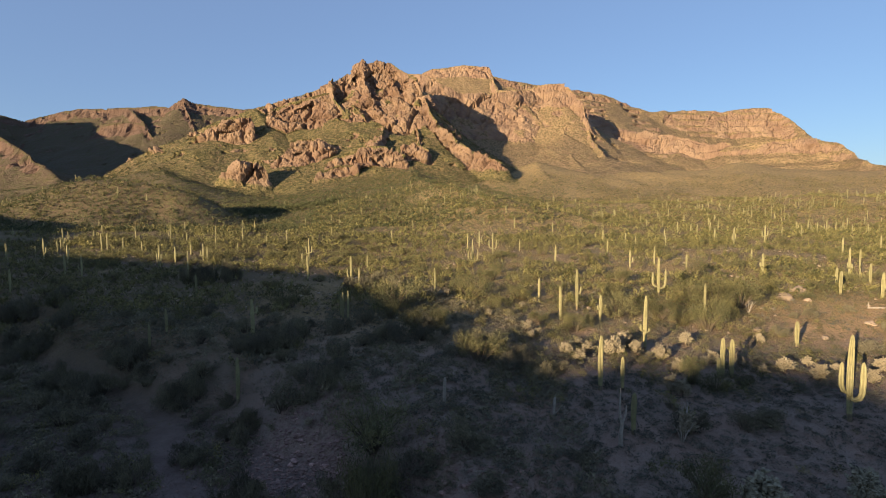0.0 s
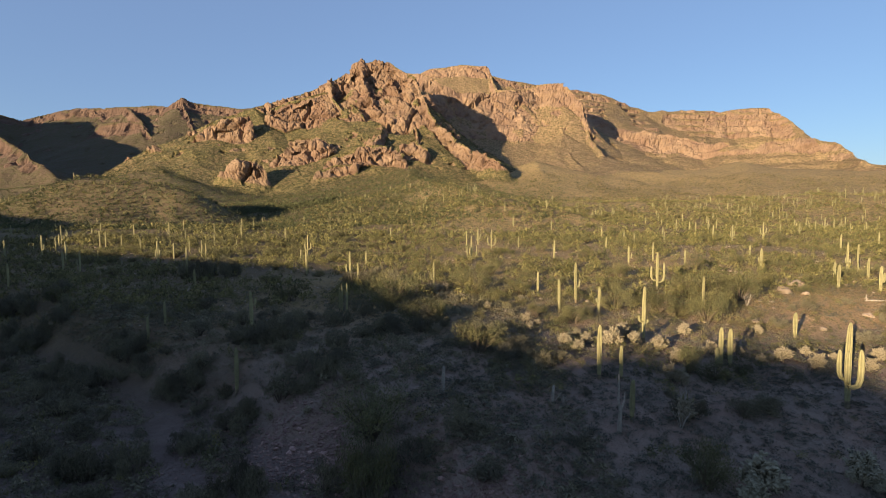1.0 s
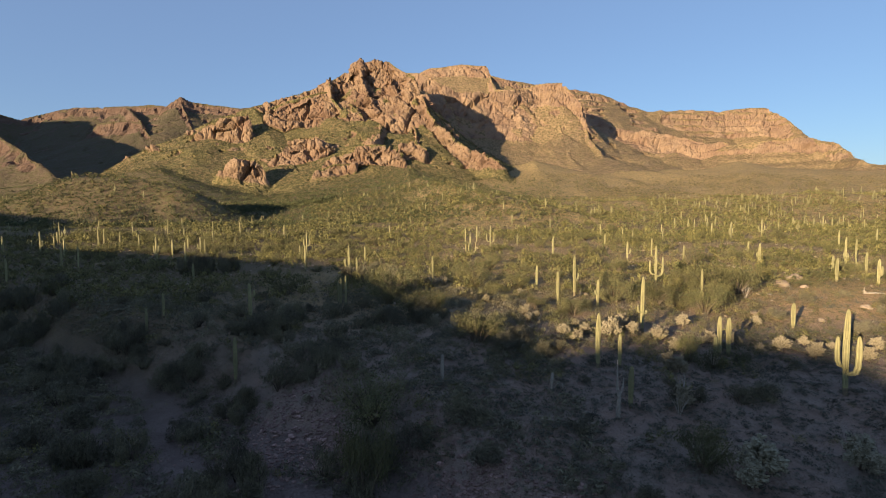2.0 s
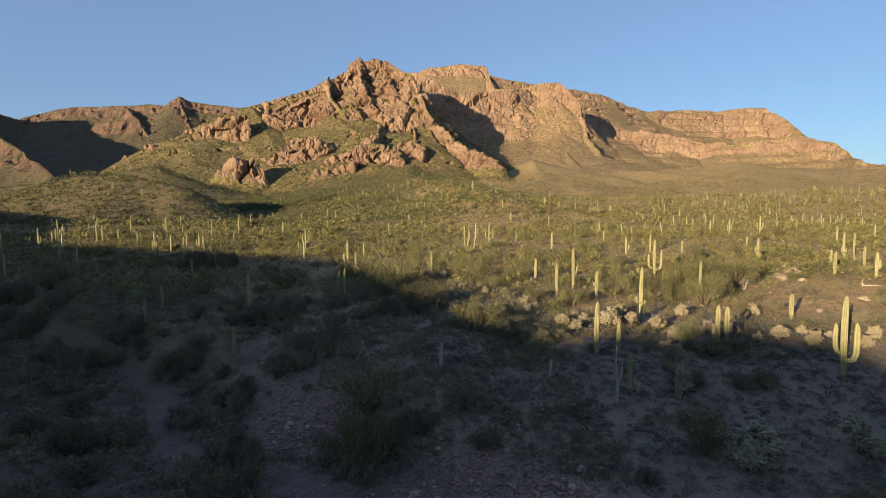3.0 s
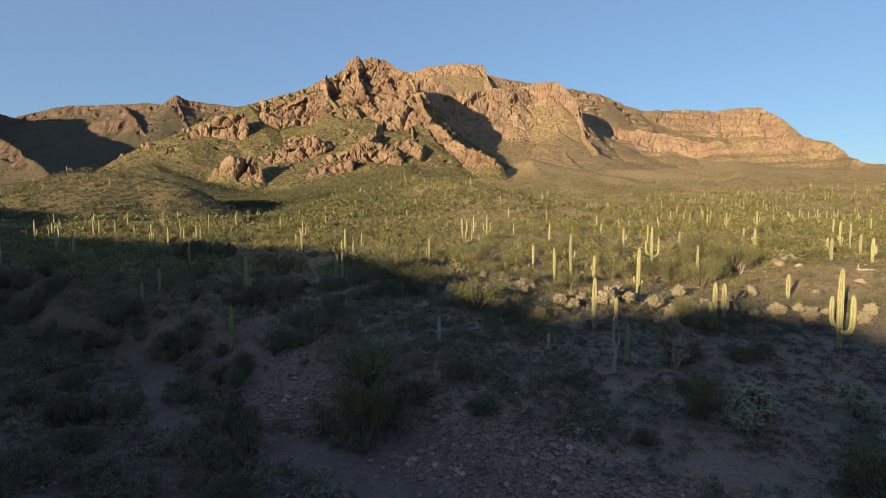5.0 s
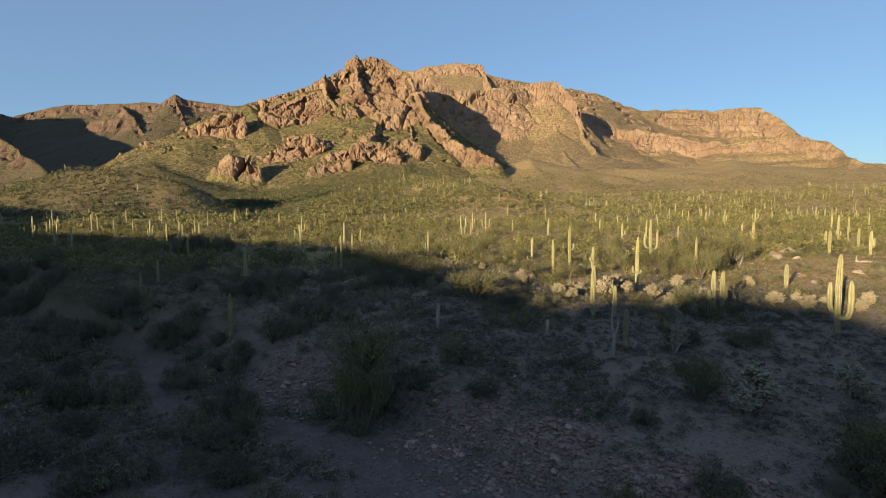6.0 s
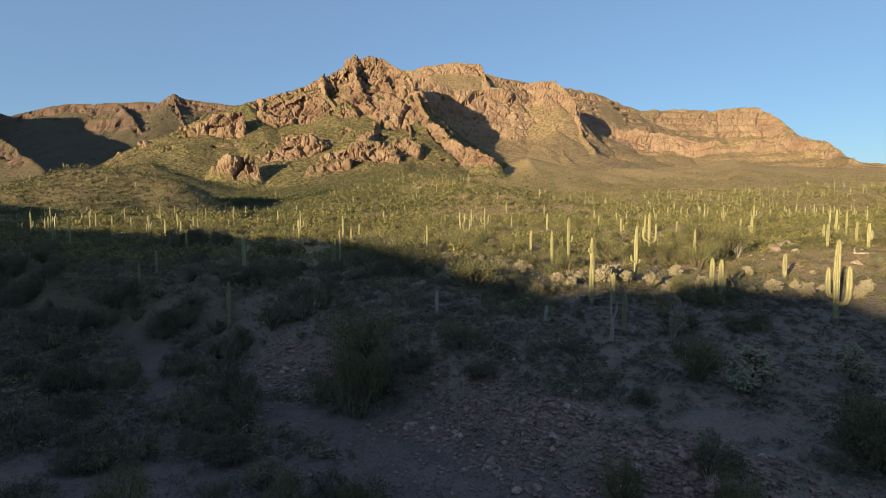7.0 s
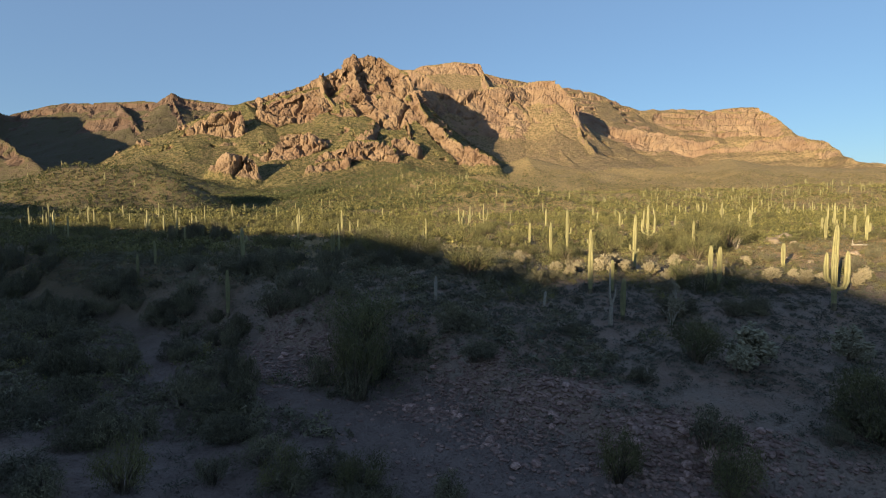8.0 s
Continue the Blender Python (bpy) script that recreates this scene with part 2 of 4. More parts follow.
def weathered(x, y, z, seed, steep, sizes, tall, patchy, outcrop=None):
    """Moves the rock faces of a massif in and out along their slope, block by block; also gives how bare of soil a place is.
    steep: the slope at which bare rock begins; sizes: (size of a block, how far it stands out); tall: blocks' height to breadth."""
    gy, gx = np.gradient(z, y[:, 0], x[0])
    calm_x, calm_y = (sum(np.roll(np.roll(g, a, 0), b, 1) for a, b in itertools.product((-2, -1, 0, 1, 2), repeat=2)) / 25 for g in (gx, gy))
    lean = np.sqrt(1 + calm_x ** 2 + calm_y ** 2)
    nx, ny, nz = -calm_x / lean, -calm_y / lean, 1 / lean
    rise = smooth(6, 50, z - ground(x, y))
    bare = smooth(steep - 0.22, steep + 0.22, np.hypot(gx, gy) + patchy * fbm(x + 0.5 * z, y + 0.5 * z, 60, 5, seed, 0.65)) * rise
    if outcrop:
        bare = np.maximum(bare, rise * smooth(outcrop[1], 0.4 * outcrop[1], spine_distance(x, y, outcrop[0]) + 45 * fbm(x, y, 90, 3, seed + 3)))
    out = np.zeros(z.shape)
    for k, (size, amount) in enumerate(sizes):
        wob = 0.35 * size
        px, py, pz = (p + wob * fbm(q, r, 1.3 * size, 2, seed + 9 * k + j) for j, (p, q, r) in enumerate(((x, y, z), (y, z, x), (z, x, y))))
        own, joint = cells(px / size, py / size, pz / (size * tall), seed + 40 + k)
        out = out + amount * (own - 0.5 - 0.55 * (1 - smooth(0.0, 0.22, joint)))
    out = out * bare
    return x + nx * out, y + ny * out, z + nz * out, bare


def ledges(z, x, y, step, amount, seed):
    """Rock layers: treads and risers of uneven height, in patches."""
    q = (z + 14 * fbm(x, y, 260, 3, seed)) / step
    f = q - np.floor(q)
    return z + amount * smooth(-0.35, 0.3, fbm(x, y, 230, 2, seed + 3)) * step * (smooth(0.55, 0.95, f) - f)


def main_peak(x, y):
    z = massif(x, y, [(MAIN, 46, 30, 0.95, 420), (MAIN_WEST, 0, 1, 0.72, 420), (MAIN_EAST, 22, 20, 1.3, 420), (SHELF_ROCK, 46, 36, 0.85, 200), (RIB_HIGH, 26, 20, 1.1, 260), (RIB_TOP, 30, 18, 1.4, 260), (SHOULDER, 30, 18, 1.4, 260),
                      (RIB_EAST, 26, 24, 1.2, 260), (KNUCKLE, 34, 28, 0.9, 200), (WEST_ROCK, 50, 30, 0.8, 250), (FIN, 40, 26, 1.0, 80), (BAND, 74, 56, 0.85, 300),
                      (STEP, 52, 32, 0.8, 200), (RIB_MID, 24, 22, 1.0, 200), (STEP_EAST, 38, 26, 0.8, 200), (STEP_LOW, 30, 24, 0.8, 160)], 100, 7, 16)
    return weathered(x, y, z, 140, 1.18, ((74, 22), (30, 9), (12, 3.2)), 0.95, 0.82, (RIB_EAST[:4] + RIB_HIGH[::-1], 46))


def back_range(x, y):
    z = massif(x, y, [(BACK, 30, 36, 0.9, 420), (KNOB, 54, 40, 1.15, 320), (KNOB_FOOT, 0, 1, 0.6, 300), (MESA, 120, 110, 0.6, 420), (BENCH, 40, 50, 0.6, 300), (SADDLE, 28, 22, 1.4, 420), (RAMP_EAST, 20, 14, 0.75, 300)], 200, 8, 12)
    z = ledges(z + 15 * smooth(260, 420, z), x, y, 36, 0.45 * smooth(420, 620, x) * smooth(120, 200, z), 260)
    return weathered(x, y, z, 240, 1.35, ((90, 12), (34, 6)), 0.6, 0.4, (BENCH[:4], 120))


def left_range(x, y):
    z = massif(x, y, [(LEFT, 30, 36, 0.85, 420), (PROW, 40, 36, 0.7, 300), (PROW_LINK, 20, 26, 0.85, 300), (PROW_EAST, 34, 34, 0.8, 300), (SPUR, 30, 30, 0.75, 300)], 300, 9, 14)
    return weathered(x, y, z, 340, 1.05, ((80, 14), (34, 7)), 0.9, 0.6)


def shade_ridge(x, y):
    return spine_height(x, y, SHADE_RIDGE, 0, 1, 0.42, 240) + 2.0 * fbm(x, y, 70, 4, 400)


# ---- end of land ----

# ---- materials ----


class Nodes:
    """A small helper round one material's node tree."""

    def __init__(self, name, rough=0.9):
        self.mat = bpy.data.materials.new(name)
        self.mat.use_nodes = True
        self.tree = self.mat.node_tree
        self.out = self.tree.nodes["Principled BSDF"]
        self.out.inputs["Roughness"].default_value = rough
        self.out.inputs["Specular IOR Level"].default_value = 0.2
        self.place = self.add("ShaderNodeNewGeometry").outputs["Position"]

    def add(self, kind, **values):
        n = self.tree.nodes.new(kind)
        for key, value in values.items():
            n.inputs[key.replace("_", " ")].default_value = value
        return n

    def link(self, a, b):
        self.tree.links.new(a, b)

    def noise(self, scale, detail=4.0, rough=0.55, where=None):
        n = self.add("ShaderNodeTexNoise", Scale=scale, Detail=detail, Roughness=rough)
        self.link(where or self.place, n.inputs["Vector"])
        return n.outputs["Fac"]

    def ramp(self, fac, low, high, smooth_step=True):
        n = self.add("ShaderNodeMapRange")
        n.interpolation_type = "SMOOTHSTEP" if smooth_step else "LINEAR"
        self.link(fac, n.inputs["Value"])
        n.inputs["From Min"].default_value, n.inputs["From Max"].default_value = low, high
        return n.outputs["Result"]

    def math(self, op, a, b):
        n = self.add("ShaderNodeMath")
        n.operation = op
        for k, v in enumerate((a, b)):
            if isinstance(v, (int, float)):
                n.inputs[k].default_value = v
            else:
                self.link(v, n.inputs[k])
        return n.outputs[0]

    def mix(self, fac, a, b):
        n = self.add("ShaderNodeMix")
        n.data_type = "RGBA"
        for socket, v in ((n.inputs[0], fac), (n.inputs[6], a), (n.inputs[7], b)):
            if isinstance(v, tuple):
                socket.default_value = (*v, 1)
            elif isinstance(v, (int, float)):
                socket.default_value = v
            else:
                self.link(v, socket)
        return n.outputs[2]

    def tint(self, colour, fac, low, high):
        """colour made darker or lighter by a factor that runs from low to high with fac."""
        n = self.add("ShaderNodeMapRange")
        self.link(fac, n.inputs["Value"])
        n.inputs["To Min"].default_value, n.inputs["To Max"].default_value = low, high
        v = self.add("ShaderNodeVectorMath")
        v.operation = "SCALE"
        self.link(colour, v.inputs[0])
        self.link(n.outputs["Result"], v.inputs["Scale"])
        return v.outputs[0]

    def bump(self, fac, strength, distance):
        n = self.add("ShaderNodeBump", Strength=strength, Distance=distance)
        self.link(fac, n.inputs["Height"])
        self.link(n.outputs["Normal"], self.out.inputs["Normal"])

    def cells(self, scale, where=None, feature="F1"):
        n = self.add("ShaderNodeTexVoronoi", Scale=scale)
        n.feature = feature
        self.link(where or self.place, n.inputs["Vector"])
        return n

    def done(self, colour):
        self.link(colour, self.out.inputs["Base Color"])
        return self.mat


def soil_material():
    m = Nodes("desert_soil", 0.95)
    big, mid, fine = m.noise(0.018, 4), m.noise(0.16, 5, 0.6), m.noise(2.2, 5, 0.65)
    split = m.add("ShaderNodeSeparateXYZ")
    m.link(m.place, split.inputs[0])
    east, north = split.outputs["X"], split.outputs["Y"]
    soil = m.mix(m.ramp(mid, 0.35, 0.65), (0.242, 0.169, 0.13), (0.228, 0.179, 0.145))
    # straw-dry soil, used below as the sunlit slope's warm colour too
    dry = m.mix(m.ramp(fine, 0.35, 0.65), (0.36, 0.25, 0.112), (0.24, 0.175, 0.08))
    colour = m.mix(m.math("MULTIPLY", m.ramp(m.noise(0.09, 5, 0.65), 0.42, 0.6), m.ramp(north, 72, 125)), soil, dry)
    pale = m.mix(m.ramp(fine, 0.4, 0.7), (0.234, 0.187, 0.14), (0.312, 0.265, 0.211))
    colour = m.mix(m.ramp(m.noise(0.035, 5, 0.6), 0.60, 0.72), colour, pale)
    wobble = m.add("ShaderNodeVectorMath")
    wobble.operation = "ADD"
    jitter = m.add("ShaderNodeTexNoise", Scale=2.0, Detail=3.0)
    m.link(m.place, jitter.inputs["Vector"])
    m.link(m.place, wobble.inputs[0])
    m.link(jitter.outputs["Color"], wobble.inputs[1])
    pebbles = m.cells(3.2, wobble.outputs[0])
    colour = m.mix(m.math("MULTIPLY", m.ramp(pebbles.outputs["Distance"], 0.32, 0.12), 0.4), colour, pale)
    bare = m.math("MULTIPLY", m.math("MULTIPLY", m.ramp(north, 74, 92), m.ramp(north, 128, 108)), m.ramp(east, 50, 68))
    colour = m.mix(m.math("MULTIPLY", bare, m.ramp(m.noise(0.11, 4), 0.33, 0.47)), colour, (0.58, 0.37, 0.205))
    flats = m.math("MULTIPLY", m.math("MULTIPLY", m.ramp(north, 170, 195), m.ramp(north, 262, 235)), m.ramp(east, 50, 80))
    colour = m.mix(m.math("MULTIPLY", flats, m.ramp(m.noise(0.07, 5, 0.6), 0.53, 0.62)), colour, (0.56, 0.47, 0.35))
    # sunlit slope past the shade edge coloured warmer and paler, light in the colour
    colour = m.mix(m.math("MULTIPLY", m.ramp(north, 66, 120), 0.8), colour, dry)
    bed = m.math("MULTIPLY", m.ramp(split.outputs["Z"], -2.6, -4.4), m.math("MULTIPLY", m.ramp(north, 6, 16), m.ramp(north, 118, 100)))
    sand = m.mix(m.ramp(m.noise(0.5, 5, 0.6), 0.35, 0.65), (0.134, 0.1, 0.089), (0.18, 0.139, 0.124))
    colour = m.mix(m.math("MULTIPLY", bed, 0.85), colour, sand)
    # brown hill soil in the west, reaching nearer to paint the shaded ground darker
    stony_shade = m.math("MULTIPLY", m.math("MULTIPLY", m.ramp(east, 0, -75), m.ramp(north, 45, 85)), m.ramp(m.noise(0.03, 4, 0.6), 0.2, 0.45))
    colour = m.mix(m.math("MULTIPLY", stony_shade, 0.85), colour, m.mix(m.ramp(fine, 0.35, 0.65), (0.122, 0.088, 0.056), (0.084, 0.069, 0.042)))
    colour = m.tint(colour, m.noise(7.0, 4, 0.7), 0.7, 1.3)
    colour = m.tint(colour, big, 0.8, 1.2)
    spot = m.cells(0.24)
    wild = m.math("MULTIPLY", m.ramp(split.outputs["Y"], 180, 420), m.ramp(spot.outputs["Distance"], 0.62, 0.3))
    colour = m.mix(m.math("MULTIPLY", wild, 0.8), colour, m.mix(m.ramp(m.noise(0.05, 3), 0.35, 0.65), (0.185, 0.16, 0.074), (0.1, 0.097, 0.043)))
    m.bump(m.math("ADD", m.noise(1.1, 6, 0.7), m.math("MULTIPLY", m.ramp(pebbles.outputs["Distance"], 0.4, 0.05), 0.5)), 1.0, 0.55)
    return m.done(colour)


def mountain_material(name, pale, rust, dark, scrub, green):
    """Bare rock where no soil lies, scrub with single bushes elsewhere."""
    m = Nodes(name, 0.92)
    stretch = m.add("ShaderNodeMapping")
    m.link(m.place, stretch.inputs["Vector"])
    stretch.inputs["Scale"].default_value = (1, 1, 0.25)
    columns = m.noise(0.06, 6, 0.65, stretch.outputs["Vector"])
    layers = m.add("ShaderNodeMapping")
    m.link(m.place, layers.inputs["Vector"])
    layers.inputs["Scale"].default_value = (0.12, 0.12, 1.0)
    bands = m.noise(0.05, 5, 0.6, layers.outputs["Vector"])
    rock = m.mix(m.ramp(m.noise(0.012, 4), 0.35, 0.65), pale, rust)
    rock = m.mix(m.math("MULTIPLY", m.ramp(columns, 0.52, 0.7), 0.7), rock, dark)
    rock = m.tint(rock, bands, 0.72, 1.3)
    rock = m.tint(rock, m.noise(0.4, 5, 0.7), 0.55, 1.45)
    bushes, thickets = m.cells(0.24), m.cells(0.105)
    cover = m.mix(m.ramp(m.noise(0.02, 4), 0.35, 0.65), scrub, tuple(0.6 * a + 0.4 * b for a, b in zip(scrub, rust)))
    cover = m.mix(m.math("MULTIPLY", m.ramp(thickets.outputs["Distance"], 0.6, 0.3), 0.7), cover, green)
    cover = m.mix(m.math("MULTIPLY", m.ramp(bushes.outputs["Distance"], 0.5, 0.22), 0.85), cover, green)
    cover = m.tint(cover, m.noise(0.25, 4, 0.7), 0.6, 1.4)
    soil = m.add("ShaderNodeAttribute")
    soil.attribute_name = "bare"
    bare = m.math("ADD", soil.outputs["Fac"], m.math("MULTIPLY", m.math("SUBTRACT", m.noise(0.05, 6, 0.65), 0.5), 0.7))
    colour = m.mix(m.ramp(bare, 0.3, 0.55), cover, rock)
    m.bump(m.math("ADD", m.noise(0.11, 7, 0.7), m.math("MULTIPLY", columns, 0.8)), 1.0, 7.0)
    return m.done(colour)


def leaf_material(name, light, dark, patch):
    m = Nodes(name, 0.75)
    info = m.add("ShaderNodeObjectInfo")
    g = m.add("ShaderNodeNewGeometry")
    colour = m.mix(m.ramp(m.noise(patch, 2), 0.32, 0.68), light, dark)
    colour = m.tint(colour, g.outputs["Random Per Island"], 0.65, 1.35)
    colour = m.tint(colour, info.outputs["Random"], 0.75, 1.25)
    m.out.inputs["Subsurface Weight"].default_value = 0.0
    return m.done(colour)


def skin_material(name, light, dark):
    """The waxy green skin of a saguaro, scarred and corky near the foot."""
    m = Nodes(name, 0.6)
    info = m.add("ShaderNodeObjectInfo")
    co = m.add("ShaderNodeTexCoord").outputs["Object"]
    colour = m.mix(m.ramp(m.noise(1.4, 4, 0.6, co), 0.35, 0.65), light, dark)
    spots = m.cells(5.0, co)
    colour = m.mix(m.math("MULTIPLY", m.ramp(spots.outputs["Distance"], 0.22, 0.08), 0.5), colour, (0.0936, 0.078, 0.0468))
    colour = m.tint(colour, m.noise(9.0, 3, 0.6, co), 0.75, 1.25)
    colour = m.tint(colour, info.outputs["Random"], 0.85, 1.15)
    m.bump(m.noise(14.0, 4, 0.6, co), 0.4, 0.03)
    return m.done(colour)


def plain_material(name, light, dark, scale, rough=0.85, lump=0.03, vary=0.3):
    m = Nodes(name, rough)
    co = m.add("ShaderNodeTexCoord").outputs["Object"]
    info = m.add("ShaderNodeObjectInfo")
    colour = m.mix(m.ramp(m.noise(scale, 5, 0.65, co), 0.35, 0.65), light, dark)
    colour = m.tint(colour, m.noise(scale * 6, 4, 0.7, co), 0.75, 1.25)
    colour = m.tint(colour, info.outputs["Random"], 1 - vary, 1 + vary)
    m.bump(m.noise(scale * 5, 5, 0.7, co), 0.7, lump)
    return m.done(colour)


SOIL = soil_material()
ROCK_MAIN = mountain_material("rust_rock", (0.25, 0.175, 0.115), (0.178, 0.114, 0.077), (0.082, 0.058, 0.046), (0.178, 0.145, 0.064), (0.06, 0.063, 0.024))
ROCK_BACK = mountain_material("tan_rock", (0.25, 0.176, 0.117), (0.19, 0.126, 0.088), (0.118, 0.08, 0.06), (0.275, 0.198, 0.11), (0.105, 0.088, 0.044))
ROCK_LEFT = mountain_material("brown_rock", (0.138, 0.094, 0.07), (0.112, 0.074, 0.056), (0.074, 0.054, 0.045), (0.088, 0.071, 0.046), (0.08, 0.074, 0.034))
LEAF = leaf_material("creosote_leaf", (0.15, 0.134, 0.08), (0.098, 0.09, 0.062), 0.25)
LEAF_FAR = leaf_material("scrub_leaf", (0.168, 0.149, 0.056), (0.058, 0.061, 0.025), 0.3)
LEAF_PALE = leaf_material("bursage_leaf", (0.148, 0.14, 0.104), (0.092, 0.09, 0.066), 0.35)
TWIG = plain_material("grey_twig", (0.125, 0.0975, 0.0702), (0.0702, 0.0546, 0.039), 4)
SKIN = skin_material("saguaro_skin", (0.255, 0.234, 0.116), (0.195, 0.182, 0.092))
CORK = plain_material("saguaro_cork", (0.156, 0.125, 0.078), (0.0936, 0.078, 0.0546), 3)
SPINE = plain_material("cholla_spine", (0.275, 0.238, 0.162), (0.18, 0.152, 0.102), 6, vary=0.15)
# lighter cholla colour for plants in shade; the lift is in the colour
SPINE_LIFTED = plain_material("chain_cholla_joint", (0.31, 0.285, 0.2), (0.21, 0.193, 0.135), 6, vary=0.1)
DEADWOOD = plain_material("bleached_wood", (0.33, 0.29, 0.235), (0.22, 0.19, 0.15), 5)
LEAF_HILL = leaf_material("hill_scrub_leaf", (0.08, 0.082, 0.034), (0.046, 0.053, 0.024), 0.1)
LEAF_GREEN = leaf_material("palo_verde_leaf", (0.14, 0.128, 0.056), (0.084, 0.085, 0.04), 0.3)
LEAF_DRY = leaf_material("dry_scrub_leaf", (0.185, 0.152, 0.074), (0.1, 0.09, 0.042), 0.06)
STONE = plain_material("bank_stone", (0.37, 0.25, 0.21), (0.2, 0.125, 0.105), 1.5)
PALE_STONE = plain_material("pale_boulder", (0.285, 0.225, 0.165), (0.2, 0.152, 0.112), 1.0)

# ---- mesh helpers ----


def mesh_of(name, verts, faces, material, shade_smooth=False):
    me = bpy.data.meshes.new(name)
    me.from_pydata(verts, [], faces)
    me.materials.append(material)
    if shade_smooth:
        me.polygons.foreach_set("use_smooth", np.ones(len(me.polygons), bool))
    me.update()
    return me


def triangles(name, points, material):
    """A mesh of loose triangles from an array of corners (n, 3, 3)."""
    points = np.asarray(points, np.float32)
    n = len(points)
    me = bpy.data.meshes.new(name)
    me.vertices.add(3 * n)
    me.vertices.foreach_set("co", points.reshape(-1))
    me.loops.add(3 * n)
    me.loops.foreach_set("vertex_index", np.arange(3 * n, dtype=np.int32))
    me.polygons.add(n)
    me.polygons.foreach_set("loop_start", np.arange(0, 3 * n, 3, dtype=np.int32))
    me.materials.append(material)
    me.update(calc_edges=True)
    return me


MOUNTAINS = {}


def sheet(name, xs, ys, height, material, floor=None, shade_smooth=True):
    """A landform on a grid of x and y; cells well under the floor are left away."""
    X, Y = np.meshgrid(xs, ys)
    flat, bare = (X, Y), None
    Z = height(X, Y)
    if isinstance(Z, tuple):
        X, Y, Z, bare = Z
        MOUNTAINS[name] = X, Y, Z, bare
    idx = np.arange(X.size).reshape(X.shape)
    quads = np.stack([idx[:-1, :-1], idx[:-1, 1:], idx[1:, 1:], idx[1:, :-1]], -1).reshape(-1, 4)
    if floor is not None:
        low = (Z < floor(*flat) - 1.7).reshape(-1)
        quads = quads[~low[quads].all(axis=1)]
        used = np.unique(quads)
        back = np.full(X.size, -1)
        back[used] = np.arange(len(used))
        quads = back[quads]
    else:
        used = np.arange(X.size)
    co = np.stack([X.reshape(-1)[used], Y.reshape(-1)[used], Z.reshape(-1)[used]], -1).astype(np.float32)
    me = bpy.data.meshes.new(name)
    me.vertices.add(len(co))
    me.vertices.foreach_set("co", co.reshape(-1))
    me.loops.add(quads.size)
    me.loops.foreach_set("vertex_index", quads.reshape(-1).astype(np.int32))
    me.polygons.add(len(quads))
    me.polygons.foreach_set("loop_start", np.arange(0, quads.size, 4, dtype=np.int32))
    me.materials.append(material)
    me.update(calc_edges=True)
    me.polygons.foreach_set("use_smooth", np.full(len(quads), shade_smooth))
    if bare is not None:
        me.attributes.new("bare", "FLOAT", "POINT").data.foreach_set("value", bare.reshape(-1)[used].astype(np.float32))
    return new(name, me)


def part(name, me, parent, label=""):
    ob = new(name, me)
    ob.parent = parent
    return tagged(ob, label)


# ---- the land ----


def spread(a, low, high, n):
    """Grid lines that lie close together near a and ever wider apart far from it."""
    u = np.linspace(np.arcsinh((low - a) / 26.0), np.arcsinh((high - a) / 26.0), n)
    return a + 26.0 * np.sinh(u)


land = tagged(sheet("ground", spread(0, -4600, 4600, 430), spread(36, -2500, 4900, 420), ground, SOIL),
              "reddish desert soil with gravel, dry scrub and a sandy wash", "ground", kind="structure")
tagged(sheet("mountain_peak", np.arange(-960, 420, 2.4), np.concatenate([np.arange(840, 1080, 3.0), np.arange(1080, 1630, 1.5), np.arange(1630, 1760, 5.0)]), main_peak, ROCK_MAIN, ground, False),
       "craggy rust-coloured rock peak with scrub on its ledges, lit by evening sun", "mountain", kind="structure")
tagged(sheet("mountain_range", np.arange(-420, 2400, 5.6), np.concatenate([np.arange(1060, 1700, 6.0), np.arange(1700, 2840, 3.8), np.arange(2840, 3100, 8.0)]), back_range, ROCK_BACK, ground, False),
       "long tan mountain ridge with cliff bands and a flat mesa end", "mountain", kind="structure")
tagged(sheet("mountain_ridge", np.arange(-3100, -500, 7.0), np.arange(820, 2800, 7.0), left_range, ROCK_LEFT, ground, False),
       "brown mountain ridge with a shaded basin below its crest", "mountain", kind="structure")
tagged(sheet("hill", np.arange(-1100, 620, 8.0), np.arange(-950, 420, 8.0), shade_ridge, ROCK_LEFT, ground),
       "low scrubby hill that shades the wash in the evening", "hill", kind="structure")

